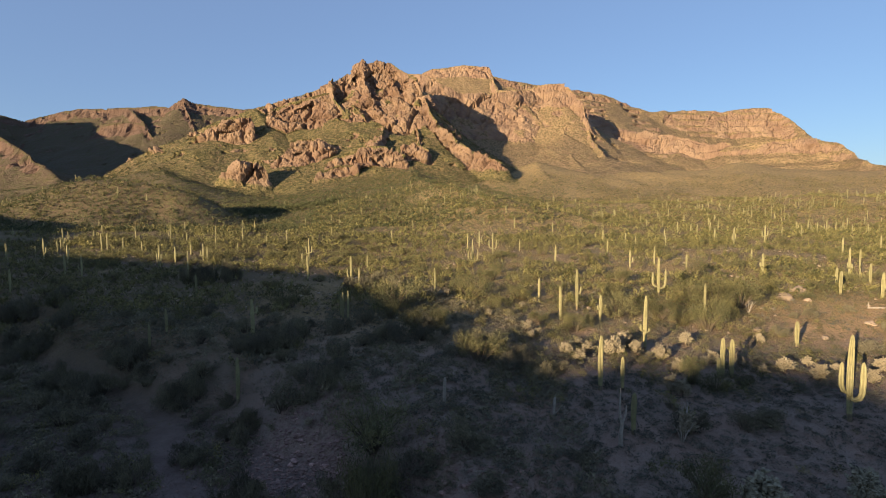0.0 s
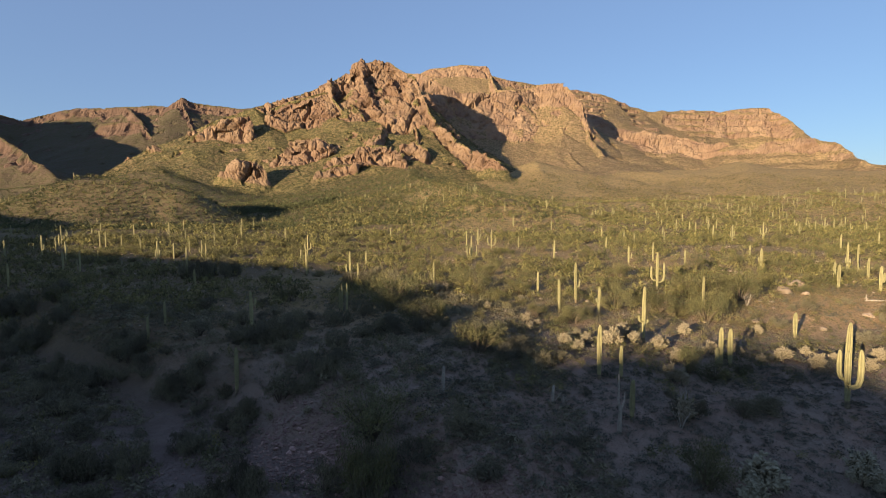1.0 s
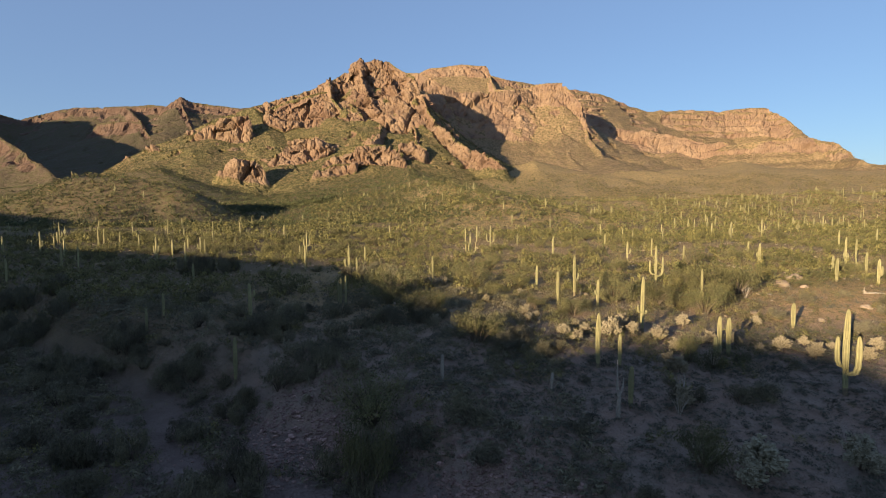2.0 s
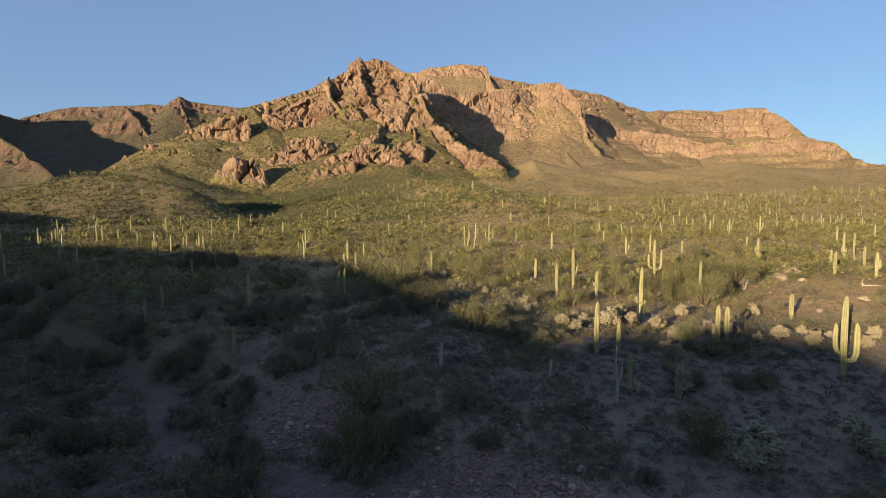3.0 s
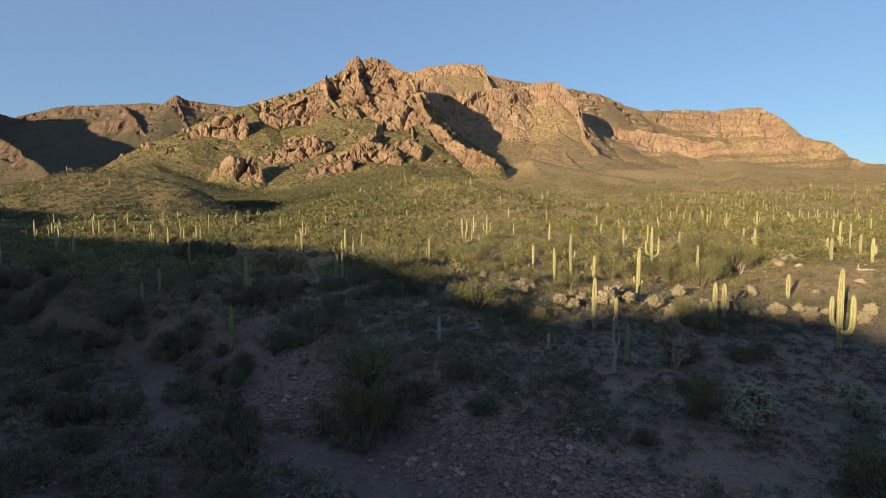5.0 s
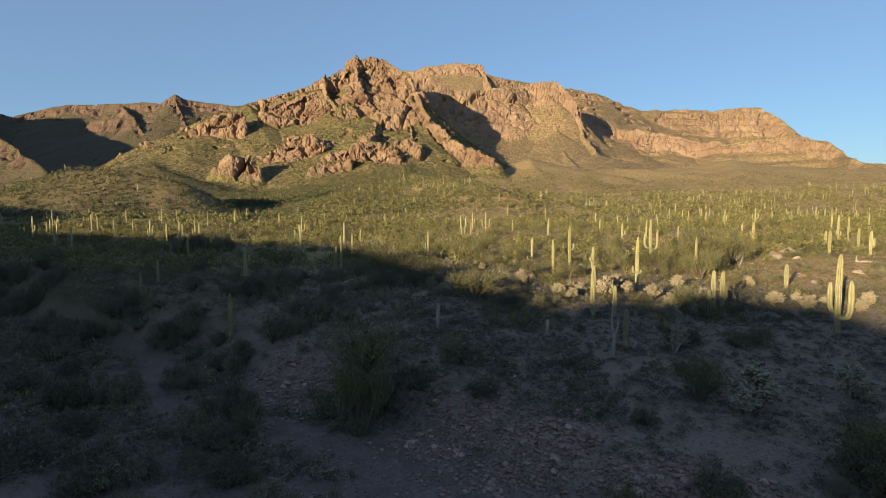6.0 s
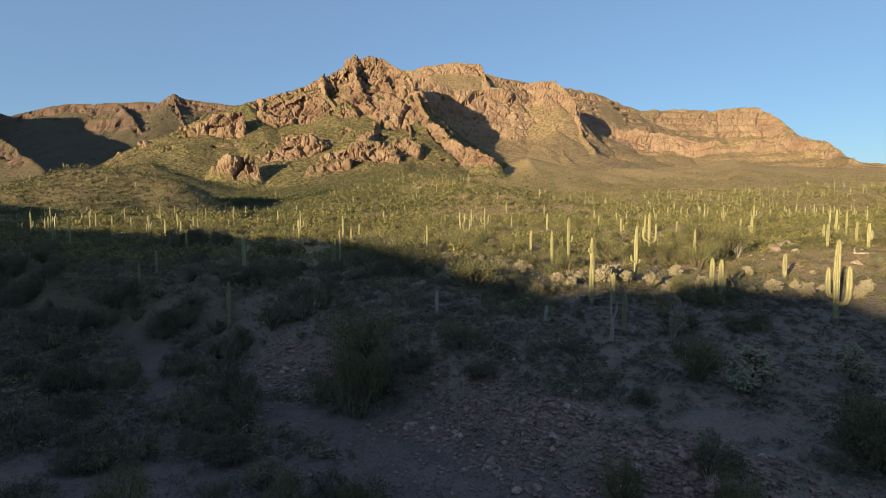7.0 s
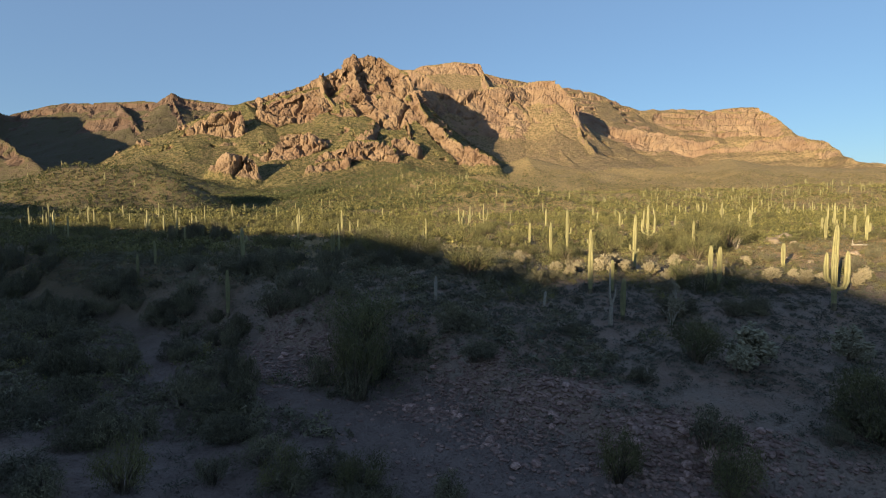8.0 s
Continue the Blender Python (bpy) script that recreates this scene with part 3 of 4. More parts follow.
# where the larger plants and stones stand
TREE_SPOTS = [
    (5.6, 76.6, 4.6, 5.2), (55.9, 105.0, 5.2, 6.9), (62.0, 106.6, 4.7, 7.0), (54.3, 113.9, 3.8, 5.0), (41.6, 98.7, 3.8, 4.9), (-10.6, 115.6, 7.6, 7.6),
    (-4.0, 92.1, 4.6, 5.1), (7.2, 125.4, 5.5, 5.5), (-8.2, 58.7, 5.2, 5.8), (33.0, 67.5, 1.9, 4.5), (23.4, 44.7, 3.0, 4.4), (34.8, 102.8, 4.0, 5.1),
    (24.1, 92.3, 3.0, 3.6), (-10.2, 32.8, 1.8, 3.2), (-4.9, 32.1, 2.1, 3.2), (-19.6, 31.0, 1.8, 4.2), (11.9, 32.1, 1.8, 3.9), (17.8, 29.3, 1.9, 3.9),
    (30.3, 34.4, 2.3, 3.4), (-7.4, 48.4, 3.2, 9.0), (28.6, 31.0, 3.2, 5.0), (35.0, 65.2, 2.2, 2.8), (47.2, 91.0, 3.6, 5.2), (52.0, 95.5, 3.0, 5.0), (44.0, 94.0, 2.6, 3.8),
    (-10.5, 103.5, 3.6, 4.6), (-1.5, 95.0, 3.0, 4.4), (10.2, 109.7, 2.4, 3.0), (18.0, 97.2, 2.4, 3.0), (50.2, 143.7, 3.2, 4.5), (74.8, 151.7, 3.3, 6.0),
]
BUSH_SPOTS = [
    (-39.5, 57.5, 6.2, 5.4), (-21.0, 50.5, 5.0, 5.2), (-0.0, 54.2, 4.2, 3.6), (-8.7, 51.5, 5.1, 6.2), (28.9, 32.9, 3.3, 3.6), (17.9, 32.3, 2.2, 3.2),
    (17.8, 29.6, 1.1, 2.0), (-23.7, 29.2, 1.9, 1.9), (4.8, 48.1, 2.6, 2.4), (12.4, 76.7, 3.4, 3.4), (35.0, 57.4, 4.0, 2.8), (27.5, 56.4, 2.2, 3.2),
    (-27.2, 92.3, 6.1, 4.1), (-6.7, 89.6, 7.9, 4.4), (-74.0, 163.0, 10.7, 8.1), (-27.5, 84.5, 4.6, 5.1), (-39.1, 77.3, 5.1, 3.4), (-101.5, 127.3, 8.4,
    7.0), (-88.3, 110.3, 8.5, 6.1), (-68.1, 88.3, 5.8, 5.8), (-60.0, 94.4, 4.1, 4.1), (-17.1, 68.5, 3.8, 4.5), (-31.2, 61.1, 4.0, 4.0), (-56.1, 86.7, 7.6,
    5.7), (-39.9, 77.0, 4.2, 4.2), (-25.4, 67.3, 4.4, 3.7), (-16.7, 72.3, 4.8, 3.2), (6.6, 82.6, 5.4, 4.1), (13.1, 73.0, 5.6, 3.2), (-19.7, 141.2, 9.3,
    6.2), (-20.1, 93.9, 4.1, 3.6), (25.5, 31.1, 1.0, 1.7), (-7.5, 35.2, 2.1, 2.2), (-9.6, 32.4, 2.0, 2.0), (-5.6, 33.2, 1.7, 1.6), (-12.4, 36.0, 2.4,
    2.4), (-3.4, 31.0, 1.5, 1.5), (-31.0, 43.5, 4.2, 3.2), (-25.0, 37.5, 4.2, 3.0), (-36.5, 49.0, 4.0, 3.4), (-15.5, 40.5, 3.4, 2.6), (-27.5, 31.5, 3.2, 2.6),
    (-41.0, 46.5, 4.2, 3.2), (-19.0, 44.5, 3.0, 3.0), (-33.0, 36.5, 3.6, 2.8),
]
CHOLLA_SPOTS = [
    (27.7, 43.4, 2.2), (26, 42.4, 1.4), (37.4, 44.7, 1.8), (37.8, 43.9, 1.3), (-16.8, 63.2, 0.8),
    (-8.5, 61.5, 0.6), (19.1, 79.2, 1.4), (26, 78.1, 1.6), (30.1, 79.6, 1.5), (29.8, 83.1, 1.3), (39.2, 82.2, 1.3), (47.6, 70.8, 1.6),
    (50.2, 67.8, 1.3), (39.2, 74.2, 1.1), (33, 71.5, 1.1), (19.5, 80.7, 0.9), (21.9, 82.9, 0.9), (15.4, 92.2, 1), (56.5, 66.8, 1.1), (54.5, 70.5, 1),
    (60.6, 70.4, 1.2), (24.7, 79.2, 1), (22.5, 79.5, 1), (9.3, 103, 0.9), (-0.8, 86.4, 1.1), (-58.8, 80.2, 0.9), (-57.5, 81.4, 0.9), (5.9, 81, 1),
    (-40.3, 94.7, 0.9), (-40, 89.3, 0.9), (44.3, 70.5, 0.9), (52.1, 72.7, 0.9), (32.2, 75.7, 1.3), (33.6, 77, 1), (43, 74.2, 1), (51.5, 82.9, 0.9),
    (37.9, 74, 0.9), (40.2, 84.1, 1.2), (15.1, 87.3, 1.1), (16.3, 88.4, 0.9), (4.7, 115.3, 0.9), (17.3, 110.9, 1), (20.4, 76.5, 1), (28.4, 81.6, 1.3),
    (28.9, 64.6, 1.4), (30, 63.6, 1.2), (26.6, 55.6, 1.4),
]
BOULDER_SPOTS = [
    (84.9, 121.8, 2.2), (76.7, 114.4, 2.0), (79.4, 111.4, 0.9), (83.7, 144.0, 1.6), (63.1, 84.2, 0.7), (54.9, 89.2, 0.7), (18.7, 32.3, 0.4), (76.7, 91.6,
    1.0),
]

# ---- plants ----
rng = np.random.default_rng(5)


def tube(path, radii, sides):
    """Vertices and faces of a tube with a rounded end."""
    verts, faces = [], []
    path = [Vector(p) for p in path]
    for k, (p, r) in enumerate(zip(path, radii)):
        way = (path[min(k + 1, len(path) - 1)] - path[max(k - 1, 0)]).normalized()
        side = way.cross(Vector((0.31, 0.95, 0.05))).normalized()
        up = way.cross(side)
        for j in range(sides):
            a = 2 * math.pi * j / sides
            verts.append(tuple(p + r * (math.cos(a) * side + math.sin(a) * up)))
    for k in range(len(path) - 1):
        for j in range(sides):
            a, b = k * sides + j, k * sides + (j + 1) % sides
            faces.append((a, b, b + sides, a + sides))
    faces.append(tuple(range((len(path) - 1) * sides, len(path) * sides)))
    return verts, faces


def ribbed(path, radii, ribs):
    """A saguaro's column: pleats run along it, with the tip closed in a dome."""
    verts, faces = [], []
    path = [Vector(p) for p in path]
    sides = ribs * 2
    for k, (p, r) in enumerate(zip(path, radii)):
        way = (path[min(k + 1, len(path) - 1)] - path[max(k - 1, 0)]).normalized()
        side = way.cross(Vector((0.31, 0.95, 0.05))).normalized()
        up = way.cross(side)
        for j in range(sides):
            a = 2 * math.pi * j / sides
            rr = r * (1.06 if j % 2 else 0.84)
            verts.append(tuple(p + rr * (math.cos(a) * side + math.sin(a) * up)))
    for k in range(len(path) - 1):
        for j in range(sides):
            a, b = k * sides + j, k * sides + (j + 1) % sides
            faces.append((a, b, b + sides, a + sides))
    verts.append(tuple(path[-1] + 0.4 * radii[-1] * (path[-1] - path[-2]).normalized()))
    last = len(verts) - 1
    for j in range(sides):
        a, b = (len(path) - 1) * sides + j, (len(path) - 1) * sides + (j + 1) % sides
        faces.append((a, b, last))
    return verts, faces


def column(height, radius, lean=0.0):
    """The line and the radii of a trunk: slim at the foot, fullest above the middle, domed on top."""
    ts = [0, 0.06, 0.2, 0.4, 0.6, 0.75, 0.86, 0.93, 0.97, 0.992]
    rs = [0.74, 0.78, 0.88, 1.0, 1.04, 0.98, 0.88, 0.74, 0.52, 0.26]
    path = [(lean * height * t * t, 0.02 * height * math.sin(3 * t), height * t) for t in ts]
    return path, [radius * r for r in rs]


def arm_path(reach, drop, rise, turn, foot):
    """An arm: out from the trunk, an elbow, then up."""
    c, s = math.cos(turn), math.sin(turn)
    flat = [(0, -drop * 0.6), (reach * 0.42, -drop * 0.45), (reach * 0.78, rise * 0.02), (reach * 0.96, rise * 0.17), (reach * 1.01, rise * 0.45), (reach * 1.0, rise * 0.78),
            (reach * 0.99, rise * 0.94), (reach * 0.98, rise)]
    return [(c * a, s * a, foot + b) for a, b in flat]


def saguaro(height, radius, arms=(), lean=0.0, ribs=11, cork=True):
    """arms: (foot's height, reach, rise, turn in degrees, radius)."""
    body = new("saguaro", None)
    v, f = ribbed(*column(height, radius, lean), ribs)
    part("trunk", mesh_of("trunk", v, f, SKIN), body)
    for foot, reach, rise, turn, thick in arms:
        p = arm_path(reach, 0.25 * reach, rise, radians(turn), foot)
        v, f = ribbed(p, [thick * k for k in (0.7, 0.85, 0.95, 1.0, 1.0, 0.9, 0.65, 0.3)], max(7, ribs - 3))
        part("arm", mesh_of("arm", v, f, SKIN), body)
    if cork:
        v, f = tube([(0, 0, -0.5), (0, 0, 0.0), (lean * 0.05, 0, 0.09 * height)], [radius * 0.88, radius * 0.86, radius * 0.80], 12)
        part("corky_foot", mesh_of("corky_foot", v, f, CORK), body, "grey corky base of the trunk")
    return body


def stand(ob, x, y, turn=0.0, size=1.0, sink=0.08):
    ob.matrix_basis = pose(x, y, float(ground(x, y)) - sink, 0, 0, turn) @ Matrix.Diagonal((size, size, size, 1))
    return ob


# saguaros that can be told apart: x, y, height, radius, arms
NEAR = [
    (20.5, 66.4, 7.3, 0.40, ()), (23.3, 66.2, 4.5, 0.32, ()), (31.7, 80.1, 9.0, 0.36, ((3.4, 0.75, 1.0, 180, 0.2), (3.2, 0.7, 0.5, 20, 0.19))),
    (23.1, 100.4, 6.6, 0.36, ()), (22.2, 117.7, 5.8, 0.36, ()), (28.4, 108.2, 8.7, 0.40, ((3.6, 0.8, 1.3, 10, 0.22),)), (30.2, 98.1, 5.4, 0.36, ((2.6, 0.6, 0.8, 200, 0.2),)),
    (51.4, 121.8, 9.1, 0.38, ((2.4, 1.5, 3.2, 180, 0.28), (2.0, 1.6, 4.4, 5, 0.30), (2.8, 1.0, 2.4, 80, 0.26))),
    (38.2, 69.6, 5.6, 0.38, ()), (39.35, 69.4, 5.5, 0.40, ()), (37.5, 69.3, 2.9, 0.30, ()),
    (46.4, 57.9, 10.1, 0.40, ((3.5, 0.95, 3.3, 155, 0.3), (2.7, 1.05, 4.3, -30, 0.35), (3.2, 0.55, 3.6, 215, 0.3))),
    (56.5, 81.4, 4.1, 0.40, ()), (52.4, 102.2, 6.2, 0.28, ()), (93.2, 149.1, 6.7, 0.42, ((2.8, 0.8, 1.2, 170, 0.25),)),
    (90.3, 116.1, 5.6, 0.42, ()), (98.0, 127.4, 5.0, 0.38, ()), (113.2, 142.5, 8.3, 0.34, ((2.6, 0.9, 1.6, 200, 0.24), (2.4, 0.9, 1.3, 20, 0.24))),
    (116.7, 143.2, 7.9, 0.30, ()), (108.8, 130.2, 5.4, 0.36, ()), (95.5, 111.0, 6.0, 0.40, ((2.4, 0.8, 2.0, 10, 0.28),)),
    (39.9, 181.0, 8.0, 0.40, ()), (11.4, 189.9, 7.5, 0.40, ((1.8, 1.7, 3.6, 180, 0.3), (1.6, 1.8, 4.0, 0, 0.3), (2.2, 1.1, 3.0, 230, 0.28))),
    (22.5, 228.2, 10.0, 0.46, ((3.0, 1.6, 3.6, 180, 0.32), (2.8, 1.7, 4.2, 5, 0.32))), (-1.9, 131.8, 6.8, 0.30, ((2.4, 0.7, 1.6, 180, 0.2),)),
    (62.6, 171.1, 6.2, 0.42, ((2.2, 0.9, 1.6, 0, 0.28),)), (71.8, 223.0, 5.4, 0.42, ()), (73.4, 177.6, 6.8, 0.36, ()),
    (-34.0, 91.5, 7.1, 0.42, ((4.6, 0.75, 1.1, 10, 0.24),)), (-30.0, 74.2, 6.9, 0.36, ()), (21.0, 56.1, 4.8, 0.36, ()),
    (-25.2, 142.3, 9.1, 0.42, ((3.2, 1.0, 2.2, 190, 0.28),)), (-22.5, 139.0, 6.4, 0.36, ()), (-26.7, 183.5, 5.6, 0.34, ()),
    (-19.0, 102.8, 6.3, 0.28, ()), (-20.2, 104.0, 5.8, 0.28, ()), (-21.1, 106.0, 4.9, 0.26, ()),
    (-42.2, 161.4, 8.3, 0.40, ()), (-56.4, 207.3, 4.8, 0.40, ()), (-65.7, 137.0, 5.7, 0.36, ()), (-80.4, 162.6, 10.2, 0.38, ()),
    (-101.3, 218.4, 7.7, 0.44, ((2.6, 1.0, 2.2, 180, 0.3),)), (-97.6, 214.0, 7.1, 0.40, ()), (-51.7, 95.8, 4.7, 0.30, ()), (-53.1, 92.5, 4.6, 0.30, ()),
    (-128.5, 175.2, 7.8, 0.42, ()), (-120.3, 171.6, 7.9, 0.36, ((3.0, 0.9, 1.8, 180, 0.26),)), (-170.1, 220.1, 9.7, 0.44, ((3.4, 1.1, 2.4, 0, 0.3),)),
    (-122.0, 145.0, 7.2, 0.36, ()), (-175.4, 265.5, 10.2, 0.44, ()), (-174.5, 268.6, 8.9, 0.4, ()), (-204.3, 278.1, 11.5, 0.46, ((3.6, 1.2, 2.6, 0, 0.3),)),
    (-190.8, 321.3, 8.8, 0.44, ()), (-165.8, 268.0, 7.4, 0.4, ()), (-171.2, 325.5, 10.5, 0.46, ((3.2, 1.2, 3.0, 180, 0.3),)),
    (-91.9, 304.7, 8.4, 0.44, ()), (-121.6, 314.8, 10.0, 0.46, ()), (-150.9, 344.2, 8.3, 0.44, ()), (78.3, 164.5, 5.1, 0.36, ()), (109.2, 181.2, 4.4, 0.36, ()),
]
for x, y, h, r, arms in NEAR:
    lean = 0.012 * math.sin(7 * x + y)
    s = saguaro(h, 0.76 * r, [(*a[:4], 0.82 * a[4]) for a in arms], lean, 11 if y < 150 else 8)
    stand(s, x, y)
    shape = "with upturned arms" if len(arms) > 1 else "with one short arm" if arms else "with a single unbranched column"
    size = "tall" if h > 7.5 else "young" if h < 5 else "mid-sized"
    tagged(s, size + " green saguaro cactus " + shape + " in scrub", "cactus", "saguaros on the desert slope")

# dead ones: a split skeleton, and two weathered stumps
dead = new("dead_saguaro", None)
for name, path, radii in (("trunk", [(0, 0, -0.3), (0.05, 0, 1.6), (0.2, 0.05, 3.0)], [0.26, 0.2, 0.15]),
                          ("broken_stem", [(0.1, 0, 2.4), (-0.12, 0, 3.6), (-0.1, 0.05, 6.4)], [0.14, 0.13, 0.05]),
                          ("side_stem", [(0.15, 0, 2.6), (0.5, 0, 3.6), (0.55, 0, 4.6)], [0.1, 0.09, 0.04])):
    v, f = tube(path, radii, 8)
    part(name, mesh_of(name, v, f, DEADWOOD), dead)
stand(dead, 18.7, 53.6)
tagged(dead, "dead grey saguaro skeleton, split and leafless", "dead cactus")
for x, y, h, r in ((0.1, 63.7, 3.5, 0.22), (13.2, 60.6, 2.3, 0.18)):
    stump = new("saguaro_stump", None)
    v, f = tube([(0, 0, -0.3), (0, 0, 0.5 * h), (0.05, 0, 0.9 * h), (0.1, 0, h)], [r, r * 1.05, r * 0.9, r * 0.4], 9)
    part("trunk", mesh_of("trunk", v, f, DEADWOOD), stump)
    v, f = tube([(0.1, 0, 0.2), (0.7, 0.1, 0.9), (1.1, 0.1, 1.4)], [0.05, 0.04, 0.02], 5)
    part("broken_branch", mesh_of("broken_branch", v, f, DEADWOOD), stump)
    stand(stump, x, y)
    tagged(stump, "weathered grey stump of a dead saguaro", "stump", "dead saguaro stumps")

# a fallen trunk on the red flat, and leafless shrubs
log = new("fallen_saguaro", None)
v, f = tube([(-1.9, 0, 0.16), (-0.6, 0.1, 0.2), (0.8, 0.05, 0.2), (2.1, 0.25, 0.14)], [0.14, 0.2, 0.19, 0.1], 9)
part("trunk", mesh_of("trunk", v, f, DEADWOOD), log)
v, f = tube([(-1.6, 0, 0.2), (-1.9, -0.15, 0.8), (-1.8, -0.2, 1.5)], [0.12, 0.1, 0.04], 7)
part("stub", mesh_of("stub", v, f, DEADWOOD), log, "upright broken stub")
stand(log, 86.0, 101.0, -8, sink=0.02)
tagged(log, "bleached trunk of a fallen saguaro on bare red soil", "dead cactus")


def dead_shrub(seed, width, height, boughs):
    """Bare grey boughs that fork once, out of one foot."""
    r = np.random.default_rng(seed)
    ob = new("dead_shrub", None)
    for k in range(boughs):
        a = 2.4 * k + r.uniform(-0.3, 0.3)
        u = width * r.uniform(0.35, 1.0)
        tip = Vector((math.cos(a) * u, math.sin(a) * u, height * r.uniform(0.65, 1.0)))
        mid = Vector((0.45 * tip.x, 0.45 * tip.y, 0.55 * tip.z))
        verts, faces = tube([(0.03 * math.cos(a), 0.03 * math.sin(a), -0.15), mid, tip], [0.055, 0.036, 0.012], 5)
        for _ in range(3):
            fork = mid.lerp(tip, r.uniform(0.0, 0.7))
            end = fork + Vector((r.normal(0, 0.3), r.normal(0, 0.3), r.uniform(0.25, 0.6))) * (0.5 * height)
            v, f = tube([fork, fork.lerp(end, 0.5) + Vector((0.04, 0.02, 0)), end], [0.024, 0.018, 0.008], 4)
            faces += [tuple(i + len(verts) for i in q) for q in f]
            verts += v
        part("bough", mesh_of("bough", verts, faces, DEADWOOD), ob)
    return tagged(ob, "leafless grey shrub with thin forked boughs", "shrub", "dead shrubs on the slope")


for k, (x, y, w, h) in enumerate(((61.0, 102.0, 1.3, 3.0), (27.3, 57.2, 1.5, 3.4), (25.8, 54.6, 1.1, 2.4), (-64.7, 82.0, 1.3, 1.6), (14.4, 60.4, 1.0, 1.2))):
    stand(dead_shrub(93 + k, w, h, 6), x, y, 70 * k)

# far saguaros, copies of a few forms, thick on the plain and thin on the slopes
FORMS = [saguaro(7.0, 0.31, (), 0.0, 6, False), saguaro(8.5, 0.35, ((2.8, 1.2, 2.8, 180, 0.25), (3.2, 1.2, 2.4, 10, 0.25)), 0.0, 6, False),
         saguaro(6.0, 0.33, ((2.4, 0.9, 1.8, 0, 0.22),), 0.0, 6, False), saguaro(4.6, 0.3, (), 0.0, 6, False)]
for form, words in zip(FORMS, ("single green saguaro column among distant scrub", "saguaro with two upturned arms among distant scrub",
                               "saguaro with one arm among distant scrub", "short young saguaro among distant scrub")):
    tagged(form, words, "cactus", "saguaros on the far plain")
fresh = [True] * 4
count = 0
while count < 225:
    y = 190 + 620 * rng.random() ** 1.1
    x = rng.uniform(-0.85, 0.9) * y
    right = smooth(-0.1, 0.5, x / y)
    keep = 0.35 + 0.65 * right if y > 300 else 0.35
    if 560 < y < 720 and x / y > 0.3:
        keep = 1.0
    if rng.random() > keep:
        continue
    k = int(rng.choice(4, p=[0.45, 0.13, 0.2, 0.22]))
    size = rng.uniform(0.75, 1.2)
    m = pose(x, y, float(ground(x, y)) - 0.1, 0, 0, rng.uniform(-40, 40)) @ Matrix.Diagonal((size, size, size, 1))
    if fresh[k]:
        FORMS[k].matrix_basis, fresh[k] = m, False
    else:
        c = copy_thing(FORMS[k], m)
        c.matrix_basis = m
    count += 1

r = np.random.default_rng(91)
crowd = []
while len(crowd) < 210:  # the dense stands further off, past counting
    y = r.uniform(400, 760)
    x = r.uniform(-0.45, 0.92) * y
    if r.random() > 0.12 + 0.88 * smooth(0.2, 0.5, x / y) * smooth(480, 540, y) * (1 - smooth(620, 700, y)):
        continue
    h = r.uniform(4.0, 9.5)
    v, f = ribbed(*column(h, r.uniform(0.24, 0.34)), 3)
    stems = [(v, f)]
    for _ in range(int(r.choice(3, p=[0.55, 0.25, 0.2]))):
        stems.append(ribbed(arm_path(r.uniform(0.8, 1.3), 0.25, r.uniform(1.4, 3.0), r.uniform(0, 6.28), r.uniform(0.3, 0.45) * h), [0.16, 0.2, 0.22, 0.22, 0.22, 0.2, 0.15, 0.07], 3))
    crowd.append((x, y, stems))
verts, faces = [], []
lows = ground(np.array([c[0] for c in crowd]), np.array([c[1] for c in crowd]))
for (x, y, stems), low in zip(crowd, lows):
    for v, f in stems:
        faces += [tuple(i + len(verts) for i in q) for q in f]
        verts += [(a + x, b + y, c + float(low) - 0.1) for a, b, c in v]
tagged(new("saguaro_stand", mesh_of("saguaro_stand", verts, faces, SKIN)), "distant stands of saguaros crowded along the foot of the mountains", "cacti", kind="stuff")

for k in range(20):  # a few more along the crest of the low hill
    x, y = rng.uniform(-500, -330), rng.uniform(545, 640)
    size = rng.uniform(0.8, 1.15)
    m = pose(x, y, float(ground(x, y)) - 0.1, 0, 0, rng.uniform(-40, 40)) @ Matrix.Diagonal((size, size, size, 1))
    copy_thing(FORMS[(0, 2, 0, 1)[k % 4]], m).matrix_basis = m


